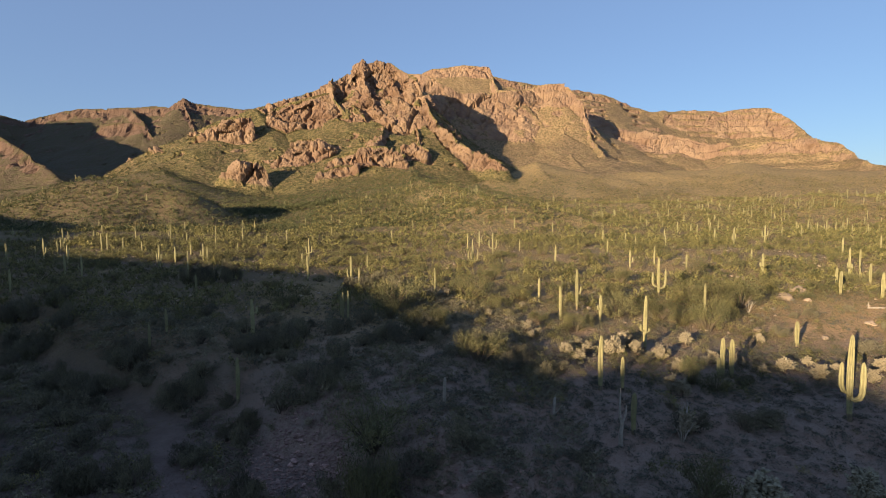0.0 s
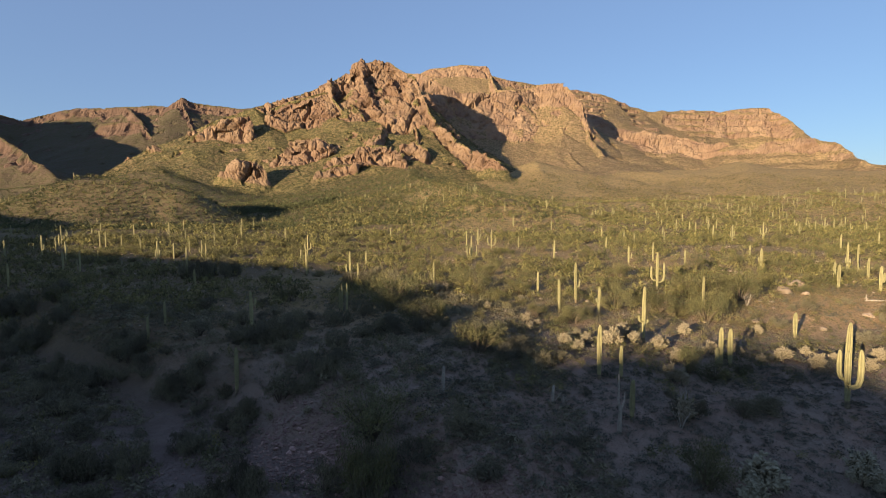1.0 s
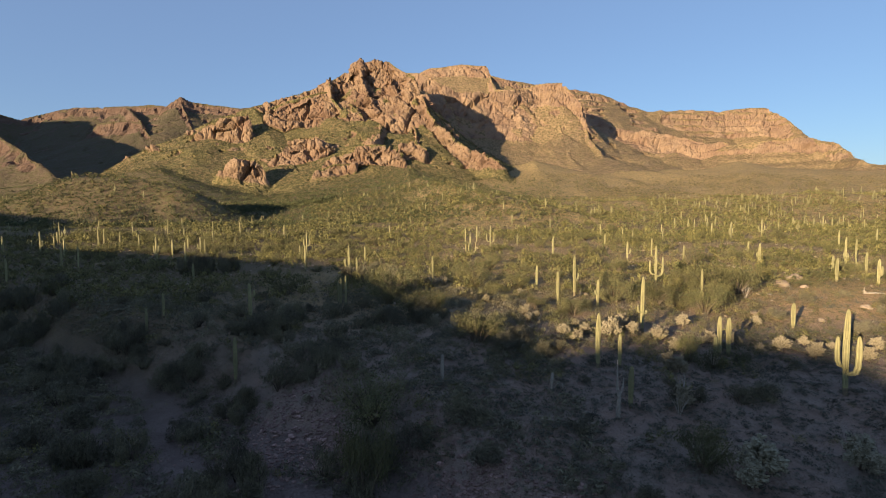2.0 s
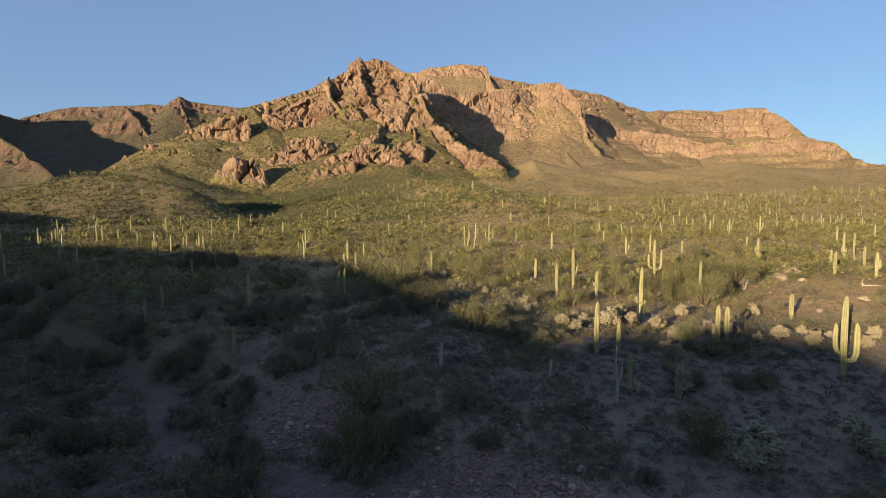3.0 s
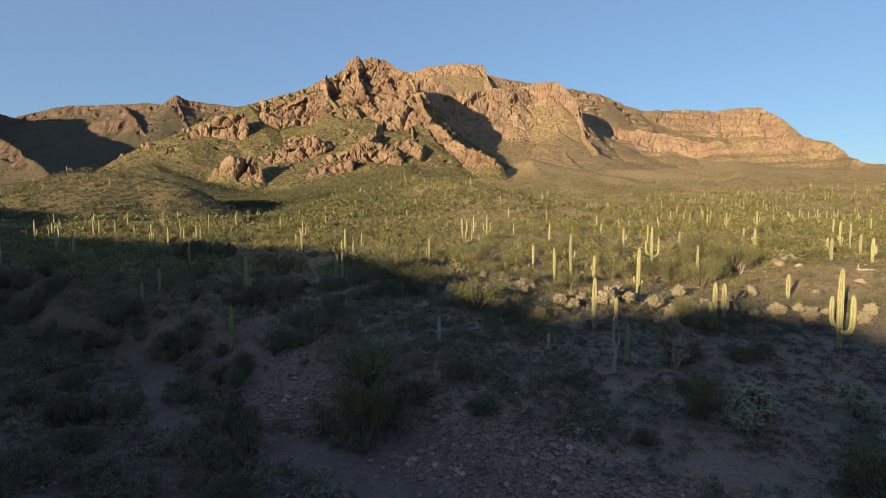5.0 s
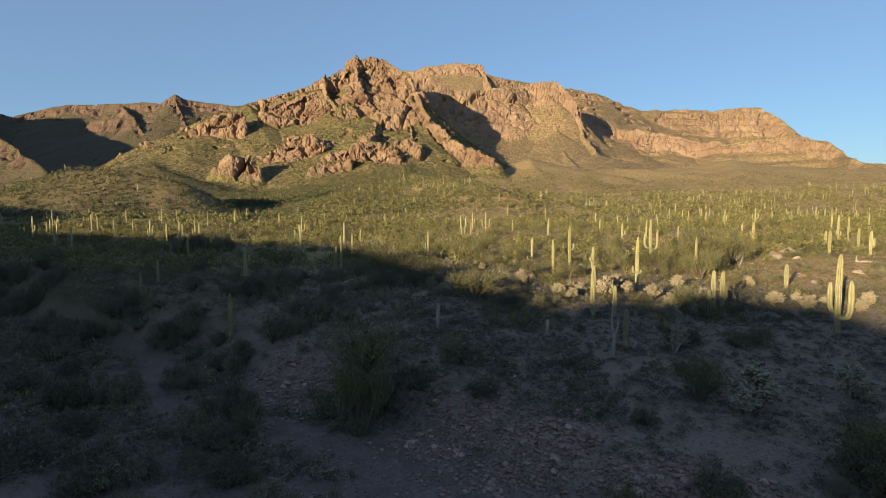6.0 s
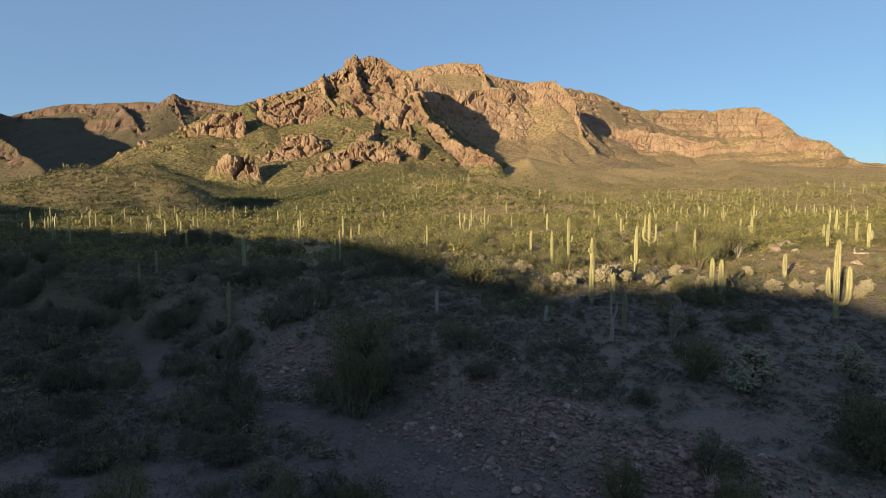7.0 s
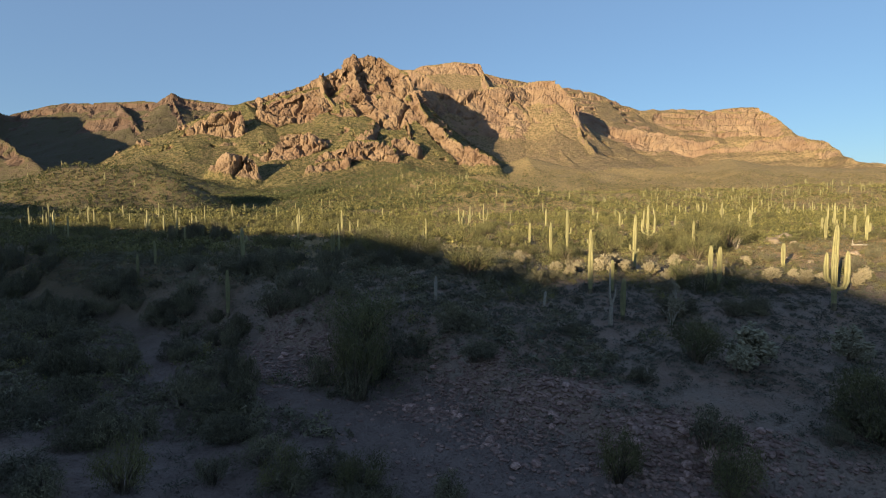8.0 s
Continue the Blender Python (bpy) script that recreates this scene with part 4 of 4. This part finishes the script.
def crown(seed, clumps, leaves, width, height, leaf, low=0.15, slim=0.9, spray=0.0, shell=False):
    """Loose leaves in uneven clumps under a rough dome; returns the corners and the clump centres.
    slim: a leaf's breadth to its half length; spray: how far the leaves point up and out instead of anyhow; shell: they lie along the outside of the clumps."""
    r = np.random.default_rng(seed)
    a = r.uniform(0, 2 * np.pi, clumps)
    u = np.sqrt(r.random(clumps)) * 0.8
    centres = np.stack([np.cos(a) * u * width, np.sin(a) * u * width, height * (low + (0.85 - low) * r.random(clumps) * np.sqrt(1.02 - u * u))], -1)
    which = r.integers(0, clumps, leaves)
    size = r.uniform(0.22, 0.42, clumps)[which]
    off = r.normal(size=(leaves, 3))
    off /= np.linalg.norm(off, axis=1)[:, None]
    face = off + 0.5 * r.normal(size=(leaves, 3)) + np.array([0, 0, 0.2])
    off *= (r.random(leaves) ** (0.15 if shell else 0.45))[:, None]
    off *= size[:, None] * np.array([width, width, 0.75 * height])
    p = centres[which] + off
    p[:, 2] = np.maximum(p[:, 2], 0.03 * height)
    e1, e2 = r.normal(size=(leaves, 3)), r.normal(size=(leaves, 3))
    e1 /= np.linalg.norm(e1, axis=1)[:, None]
    out = p / np.array([width, width, 0.7 * height])
    e1 += spray * out / np.maximum(np.linalg.norm(out, axis=1), 0.1)[:, None]
    e1 /= np.linalg.norm(e1, axis=1)[:, None]
    if shell:
        face /= np.linalg.norm(face, axis=1)[:, None]
        e1 -= face * (e1 * face).sum(1)[:, None]
        e1 /= np.linalg.norm(e1, axis=1)[:, None]
        e2 = np.cross(face, e1)
    e2 -= e1 * (e1 * e2).sum(1)[:, None]
    e2 /= np.linalg.norm(e2, axis=1)[:, None]
    s = leaf * r.uniform(0.6, 1.4, leaves)[:, None]
    return np.stack([p - e1 * s - e2 * s * slim * 0.5, p - e1 * s + e2 * s * slim * 0.5, p + e1 * s], 1), centres


def bush(seed, width, height, leaves, leaf, material, name="bush", clumps=12):
    """Stems as the thing itself, the leaves as its crown."""
    tri, centres = crown(seed, clumps, leaves, width, height, leaf, 0.2, 0.5, 0.8)
    verts, faces = [(0.0, 0.0, -0.25)], []
    for c in centres:
        faces.append((0, len(verts), len(verts) + 1))
        v, f = tube([(0.06 * c[0], 0.06 * c[1], -0.2), (0.45 * c[0], 0.45 * c[1], 0.45 * c[2]), tuple(c)],
                    [0.022 * width + 0.012, 0.014 * width + 0.008, 0.006], 3)
        faces += [tuple(i + len(verts) for i in q) for q in f]
        verts += v
    ob = new(name, None)
    part("woody_base", mesh_of("woody_base", verts, faces, TWIG), ob)
    part("crown", triangles("crown", tri, material), ob)
    return ob


GREEN = [bush(11 + k, 1.0, 0.9, 2100, 0.055, LEAF, clumps=16 + 2 * k) for k in range(4)]
TREES = [bush(31 + k, 1.0, 1.05, 4200, 0.034, LEAF_GREEN, "palo_verde", 26) for k in range(3)]
for g in GREEN:
    tagged(g, "dense dark green creosote bush on dry ground", "bush", "bushes along the wash")
for g in TREES:
    tagged(g, "broad yellow-green palo verde tree with thin stems", "tree", "palo verde trees on the slope")
used = set()


def grow(kinds, x, y, width, height=None):
    k = kinds[int(rng.integers(len(kinds)))]
    m = pose(x, y, float(ground(x, y)) - 0.05, 0, 0, rng.uniform(0, 360)) @ Matrix.Diagonal((width, width, height or width, 1))
    if k.name in used:
        copy_thing(k, m).matrix_basis = m
    else:
        used.add(k.name)
        k.matrix_basis = m


# trees and large bushes that can be told apart: x, y, half width, height
for x, y, w, h in TREE_SPOTS:
    grow(TREES, x, y, w, h)
for x, y, w, h in BUSH_SPOTS:
    if w < 2.6:
        grow(GREEN, x, y, w, h)
        continue
    for _ in range(int(1.5 + 0.36 * (w / 1.6) ** 2)):  # a thicket of several plants
        a, u = rng.uniform(0, 2 * math.pi), math.sqrt(rng.random())
        size = rng.uniform(1.5, 2.4)
        grow(GREEN, x + (w - 1.2) * u * math.cos(a), y + (0.8 * w - 1.0) * u * math.sin(a), size, h * rng.uniform(0.6, 1.0))
count = 0
while count < 200:  # more trees thinly spread over the sunny slope
    y = rng.uniform(112, 430)
    x = rng.uniform(-0.8, 0.9) * y
    if float(fbm(x, y, 45, 3, 59)) + 0.3 * rng.normal() < 0.1:
        continue
    w = rng.uniform(1.7, 3.6)
    grow(TREES, x, y, w, w * rng.uniform(1.0, 1.4))
    count += 1
count = 0
while count < 70:  # a belt of rounded trees along the foot of the hill
    y = rng.uniform(205, 345)
    x = rng.uniform(-0.72, -0.12) * y
    w = rng.uniform(2.4, 4.8)
    grow(TREES, x, y, w, w * rng.uniform(0.85, 1.15))
    count += 1
count = 0
while count < 105:
    y = rng.uniform(20, 112)
    x = rng.uniform(-0.95, 0.95) * (y + 12)
    if bool(open_sand(x, y)) and rng.random() < 0.95:
        continue
    dense = 0.95 if x < -12 else 0.25
    if rng.random() > dense or (x > 5 and 24 < y < 60 and rng.random() < 0.75):
        continue
    w = rng.uniform(0.8, 2.2) * (1.4 if x < -12 else 0.85)
    grow(GREEN, x, y, w, w * rng.uniform(1.15, 1.7))
    count += 1


def scatter(name, n, leaf_count, place, widths, leaf, material, seed, squash=1.25, clumps=7, slim=0.9, shell=True):
    """Uncounted shrubs as one mesh: n copies of a few loose crowns."""
    r = np.random.default_rng(seed)
    xs, ys, *zs = place(r, n)
    n = len(xs)
    zs = zs[0] if zs else ground(xs, ys)
    base = [crown(seed + 100 + k, clumps, leaf_count, 1.0, 1.0, leaf, 0.2, slim, 0.6, shell)[0] for k in range(6)]
    kind, turn = r.integers(0, 6, n), r.uniform(0, 2 * np.pi, n)
    w = widths[0] + (widths[1] - widths[0]) * r.random(n) ** 2.2
    rows = []
    for k in range(6):
        sel = kind == k
        c, s = np.cos(turn[sel])[:, None, None], np.sin(turn[sel])[:, None, None]
        b = base[k][None]
        ww = w[sel][:, None, None]
        X = (b[..., 0] * c - b[..., 1] * s) * ww + xs[sel][:, None, None]
        Y = (b[..., 0] * s + b[..., 1] * c) * ww + ys[sel][:, None, None]
        Z = b[..., 2] * ww * squash + zs[sel][:, None, None] - 0.05
        rows.append(np.stack([X, Y, Z], -1).reshape(-1, 3, 3))
    return new(name, triangles(name, np.concatenate(rows), material))


def band(y0, y1, power, wide):
    def place(r, n):
        y = y0 + (y1 - y0) * r.random(n) ** power
        x = r.uniform(-wide, wide, n) * (y + 15)
        clump = 1.25 * fbm(x, y, 26 + 0.06 * y, 4, 55, 0.65) + 0.4 * r.normal(size=n)
        keep = clump > -0.22
        keep &= ~(open_sand(x, y) & (r.random(n) < 0.94)) & ~((x > -4) & (y < 78) & (r.random(n) < 0.6))
        keep &= ~((x > 56) & (x < 104) & (y > 84) & (y < 114) & (r.random(n) < 0.5))
        keep &= ~((y > 430) & (x < -0.25 * y) & (r.random(n) < 0.6))
        return x[keep], y[keep]
    return place


tagged(scatter("low_scrub", 11000, 44, band(16, 140, 0.7, 1.0), (0.35, 0.9), 0.15, LEAF_PALE, 61, 1.25, 6, 0.55),
       "low grey-green bursage shrubs dotted over the ground", "shrubs", kind="stuff")


def banks(r, n):
    x, y = r.uniform(-95, 16, n), r.uniform(40, 120, n)
    s = wash_side(x, y)
    keep = (np.abs(x) < 0.95 * (y + 12)) & (s < 22 + 42 * (x > -24)) & ~open_sand(x, y) & (fbm(x, y, 9, 2, 57) + 0.5 * r.normal(size=n) > -0.3)
    return x[keep], y[keep]


tagged(scatter("bank_scrub", 12000, 62, banks, (0.4, 1.5), 0.15, LEAF, 67, 1.0, 5, 0.7),
       "dark green low shrubs crowded over the banks of the wash", "shrubs", kind="stuff")


def slope(r, n):
    x, y = r.uniform(-4, 80, n), 27 + 52 * r.random(n) ** 0.8
    s = wash_side(x, y)
    keep = (x < 0.95 * (y + 12)) & (s > 4) & ~(open_sand(x, y) & (r.random(n) < 0.9)) & (fbm(x, y, 6, 2, 58) + 0.45 * r.normal(size=n) > -0.4)
    return x[keep], y[keep]


tagged(scatter("slope_scrub", 5600, 70, slope, (0.5, 1.15), 0.125, LEAF_PALE, 68, 0.8, 4, 0.7),
       "small rounded olive shrubs dotted over the shaded slope", "shrubs", kind="stuff")
tagged(scatter("near_scrub", 1900, 190, band(45, 170, 0.9, 1.0), (0.6, 2.2), 0.06, LEAF_FAR, 62, clumps=10),
       "green and yellow desert shrubs in loose clumps", "shrubs", kind="stuff")


def strip(r, n):
    x, y = r.uniform(6, 72, n), r.uniform(64, 122, n)
    keep = (fbm(x, y, 11, 3, 60) + 0.35 * r.normal(size=n) > -0.1) & ~((x > 58) & (y > 82) & (y < 112))
    return x[keep], y[keep]


tagged(scatter("edge_scrub", 1900, 120, strip, (0.5, 1.7), 0.062, LEAF_FAR, 70, 1.2, 10),
       "olive brown desert shrubs crowded between saguaros and chollas", "shrubs", kind="stuff")
tagged(scatter("middle_scrub", 11000, 84, band(110, 330, 0.85, 0.95), (0.8, 3.1), 0.1, LEAF_FAR, 63, 1.3, 6),
       "green and yellow desert shrubs over the slope", "shrubs", kind="stuff")
tagged(scatter("upper_scrub", 30000, 20, band(270, 700, 0.8, 0.95), (0.9, 3.8), 0.21, LEAF_FAR, 66, 1.2),
       "small green and yellow desert shrubs higher on the slope", "shrubs", kind="stuff")
tagged(scatter("far_scrub", 46000, 8, band(400, 1300, 0.9, 0.95), (0.9, 2.9), 0.42, LEAF_DRY, 64),
       "distant desert shrubs thickly dotted over the foothills", "shrubs", kind="stuff")


def tufts(r, n):
    y = 70 + 290 * r.random(n) ** 0.8
    x = r.uniform(-0.9, 0.95, n) * y
    x[: n // 4], y[: n // 4] = r.uniform(48, 116, n // 4), r.uniform(76, 126, n // 4)  # thickest on the red flat
    keep = fbm(x, y, 15, 3, 76) + 0.5 * r.normal(size=n) > -0.35
    return x[keep], y[keep]


tagged(scatter("dry_tufts", 36000, 9, tufts, (0.22, 0.8), 0.27, LEAF_DRY, 74, 0.8, 4, 0.6),
       "small straw-coloured tufts of dry bursage and bunch grass between the shrubs", "shrubs", kind="stuff")


def hillside(r, n):
    y = r.uniform(390, 1180, n)
    x = (-0.95 + (1.09 + 0.13 * r.normal(size=n)) * r.random(n)) * y
    return x, y


tagged(scatter("hill_scrub", 42000, 10, hillside, (1.0, 3.2), 0.32, LEAF_HILL, 65, 1.2),
       "dark green shrubs crowded over the low hill", "shrubs", kind="stuff")


def mountainside(name):
    """Places where soil lies on the near side of a mountain."""
    def place(r, n):
        X, Y, Z, bare = MOUNTAINS[name]
        rising = np.gradient(Z, axis=0) > 0
        soft = np.flatnonzero((bare < 0.45) & rising & (Z > ground(X, Y) - 1.0))
        k = r.choice(soft, n)
        keep = fbm(X.reshape(-1)[k], Y.reshape(-1)[k], 60, 3, 77) + 0.5 * r.normal(size=n) > -0.3
        k = k[keep]
        return X.reshape(-1)[k], Y.reshape(-1)[k], Z.reshape(-1)[k]
    return place


tagged(scatter("peak_scrub", 19000, 7, mountainside("mountain_peak"), (1.0, 3.4), 0.42, LEAF_HILL, 78, 1.1, 3),
       "olive shrubs dotted over the ledges and slopes of the peak", "shrubs", kind="stuff")
tagged(scatter("range_scrub", 16000, 6, mountainside("mountain_range"), (1.4, 4.2), 0.42, LEAF_DRY, 79, 1.0, 3),
       "dry olive shrubs dotted over the slopes of the long ridge", "shrubs", kind="stuff")


# dark shrubs added here in place of the valley's shadow
def hollow(r, n):
    u, v = r.random(n), r.normal(size=n)
    return -330 + 190 * u, 632 + 60 * u + 15 * v


tagged(scatter("wash_scrub", 1700, 16, hollow, (1.6, 3.8), 0.26, LEAF_HILL, 69, 1.7),
       "added dark shrubs that stand in for shade in the hollow behind the low hill", "shrubs", kind="stuff")


def cholla(seed, width, height, joints, skin=None, words="pale spiny cholla cactus with many short joints"):
    """A teddy-bear cholla: a dark stem and a crowd of short, pale, spiny joints."""
    r = np.random.default_rng(seed)
    ob = new("cholla", None)
    v, f = tube([(0, 0, -0.2), (0.03, 0.02, 0.35 * height), (0.0, 0.05, 0.7 * height)], [0.11, 0.09, 0.06], 7)
    part("stem", mesh_of("stem", v, f, TWIG), ob, "dark woody stem")
    verts, faces = [(0.0, 0.03, 0.5 * height)], []
    boughs = []
    for k in range(9):
        a, u = 2.4 * k + r.uniform(-0.4, 0.4), math.sqrt((k + 0.6) / 9.0)
        boughs.append(Vector((math.cos(a) * u * width, math.sin(a) * u * width, height * (0.97 - 0.5 * u * u + r.uniform(-0.12, 0.06)))))
    for _ in range(joints):
        tip = boughs[int(r.integers(9))]
        c = tip * (1 - 0.5 * r.random() ** 1.6) + Vector(r.normal(size=3)) * 0.11
        c.z = max(c.z, 0.16 * height)
        way = (Vector((c.x, c.y, 0.25 * height)) * 0.7 + Vector(r.normal(size=3)) * 0.35).normalized()
        l, t = r.uniform(0.14, 0.24), r.uniform(0.05, 0.075)
        vv, ff = tube([c, c + way * l * 0.3, c + way * l * 0.8, c + way * l], [t * 0.6, t, t * 0.9, t * 0.35], 4)
        faces.append((0, len(verts), len(verts) + 1))
        faces += [tuple(i + len(verts) for i in q) for q in ff]
        verts += vv
    tri = []
    for p in verts[::3]:
        q = Vector(p)
        for _ in range(2):
            d, e = Vector(r.normal(size=3)).normalized() * 0.07, Vector(r.normal(size=3)).normalized() * 0.012
            tri.append([tuple(q - e), tuple(q + e), tuple(q + d)])
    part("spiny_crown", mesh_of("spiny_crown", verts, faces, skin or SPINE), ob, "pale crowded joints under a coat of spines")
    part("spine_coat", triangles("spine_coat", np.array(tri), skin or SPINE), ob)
    return tagged(ob, words, "cactus", "chollas between the shrubs")


CHOLLAS = [cholla(71, 0.68, 1.75, 400), cholla(72, 0.55, 1.5, 330), cholla(73, 0.8, 1.85, 450)]
# same cholla for the shaded wash side, brightened through its material
SHADE_CHOLLAS = [cholla(75 + k, 0.72, 1.7, 460, SPINE_LIFTED, "large cholla cactus in shade, its joints coloured lighter to lift it") for k in range(2)]
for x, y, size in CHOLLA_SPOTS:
    grow(SHADE_CHOLLAS if y < 46 and x > 0 else CHOLLAS, x, y, size)
for k in range(9):  # a thicket where the shade ends
    grow(CHOLLAS, -16 + 2.1 * k + rng.uniform(-1, 1), 137 - 2.0 * k + rng.uniform(-5, 5), rng.uniform(1.0, 1.6))

# ---- stones ----


def stone_mesh(seed):
    bm = bmesh.new()
    bmesh.ops.create_icosphere(bm, subdivisions=1, radius=1)
    r = np.random.default_rng(seed)
    for v in bm.verts:
        v.co *= float(r.uniform(0.7, 1.2))
        v.co.z *= 0.62
    me = bpy.data.meshes.new("stone")
    bm.to_mesh(me)
    bm.free()
    return me


STONES = [stone_mesh(k) for k in range(7)]
for me in STONES:
    me.materials.append(STONE)


def boulder(x, y, size, seed, flat=0.7):
    bm = bmesh.new()
    bmesh.ops.create_icosphere(bm, subdivisions=3, radius=1)
    for v in bm.verts:
        p = v.co * 1.3 + Vector((seed * 3.1, 0, 0))
        q = v.co.normalized()
        v.co = q * (0.85 + 0.35 * noise.noise(p) + 0.12 * noise.noise(p * 3.1))
        v.co.z = max(v.co.z * flat, -0.3)
    me = bpy.data.meshes.new("boulder")
    bm.to_mesh(me)
    bm.free()
    me.materials.append(PALE_STONE)
    ob = new("boulder", me)
    ob.matrix_basis = pose(x, y, float(ground(x, y)) + 0.1 * size, 0, 0, 50 * seed) @ Matrix.Diagonal((size, size, size, 1))
    return tagged(ob, "pale weathered boulder on reddish soil", "boulder", "boulders on the red slope")


for k, (x, y, size) in enumerate(BOULDER_SPOTS):
    boulder(x, y, size, k)

# the rocky bank of the wash: the larger stones singly, the rubble between them as one
picked = 0
r = np.random.default_rng(81)
rubble = []
unit = np.array([[v.co[:] for v in STONES[k].vertices] for k in range(7)])
tris = np.array([p.vertices[:] for p in STONES[0].polygons])
while picked < 290:
    x, y = (r.uniform(-3, 25), r.uniform(20, 48)) if picked % 2 else (r.uniform(-34, 10), r.uniform(34, 72))
    s = float(wash_side(x, y))
    if not -1.5 < s < 9.5:
        continue
    if picked % 4:  # most of them on the stony patches
        a, b, u, v = SCREE[int(r.integers(len(SCREE)))]
        x, y = a + 0.75 * u * r.normal(), b + 0.75 * v * r.normal()
    size = 0.16 + 0.36 * r.random() ** 2
    ob = new("stone", STONES[int(r.integers(7))])
    ob.parent = land
    ob.matrix_basis = pose(x, y, float(ground(x, y)) + 0.2 * size, r.uniform(-25, 25), r.uniform(-25, 25), r.uniform(0, 360)) @ Matrix.Diagonal((size, size, size, 1))
    picked += 1
while len(rubble) < 8000:
    x, y = (r.uniform(-34, 26), r.uniform(20, 70)) if len(rubble) % 2 else (r.uniform(-2, 26), r.uniform(21, 46))
    s = float(wash_side(x, y))
    if not (-1.0 < s < 10 or (-13 < s < -1 and r.random() < 0.3)):
        continue
    if len(rubble) % 7 > 1:
        a, b, u, v = SCREE[int(r.integers(len(SCREE)))]
        x, y = a + 0.8 * u * r.normal(), b + 0.8 * v * r.normal()
    size = 0.06 + 0.24 * r.random() ** 2
    a = r.uniform(0, 6.28)
    turn = np.array([[math.cos(a), -math.sin(a), 0], [math.sin(a), math.cos(a), 0], [0, 0, 1]])
    p = unit[int(r.integers(7))] @ turn.T * size * np.array([1, 1, 0.9]) + np.array([x, y, 0.15 * size])
    rubble.append(p[tris])
p = np.concatenate(rubble)
p[..., 2] += np.repeat(ground(p[:, :, 0].reshape(-1, 20, 3).mean((1, 2)), p[:, :, 1].reshape(-1, 20, 3).mean((1, 2))), 20)[:, None]
n = 5200  # pale stones lying about on the sunny slope
x, y = r.uniform(-0.8, 0.85, n), 88 + 190 * r.random(n) ** 0.9
x = x * y
keep = fbm(x, y, 24, 3, 83) + 0.3 * r.normal(size=n) > 0.05
x, y = x[keep], y[keep]
size, a = 0.14 + 0.5 * r.random(len(x)) ** 3, r.uniform(0, 6.28, len(x))
q = unit[r.integers(0, 7, len(x))]
c, t = np.cos(a)[:, None], np.sin(a)[:, None]
q = np.stack([q[..., 0] * c - q[..., 1] * t, q[..., 0] * t + q[..., 1] * c, q[..., 2]], -1) * size[:, None, None] + np.stack([x, y, ground(x, y) + 0.15 * size], -1)[:, None]
slope_stones = new("slope_stones", triangles("slope_stones", q[:, tris].reshape(-1, 3, 3), PALE_STONE))
slope_stones.parent = land
tagged(slope_stones, "pale stones scattered over the sunny slope", kind="stuff")
stones = new("rubble", triangles("rubble", p, STONE))
stones.parent = land
tagged(stones, "loose stones on the cut bank of the wash", kind="stuff")
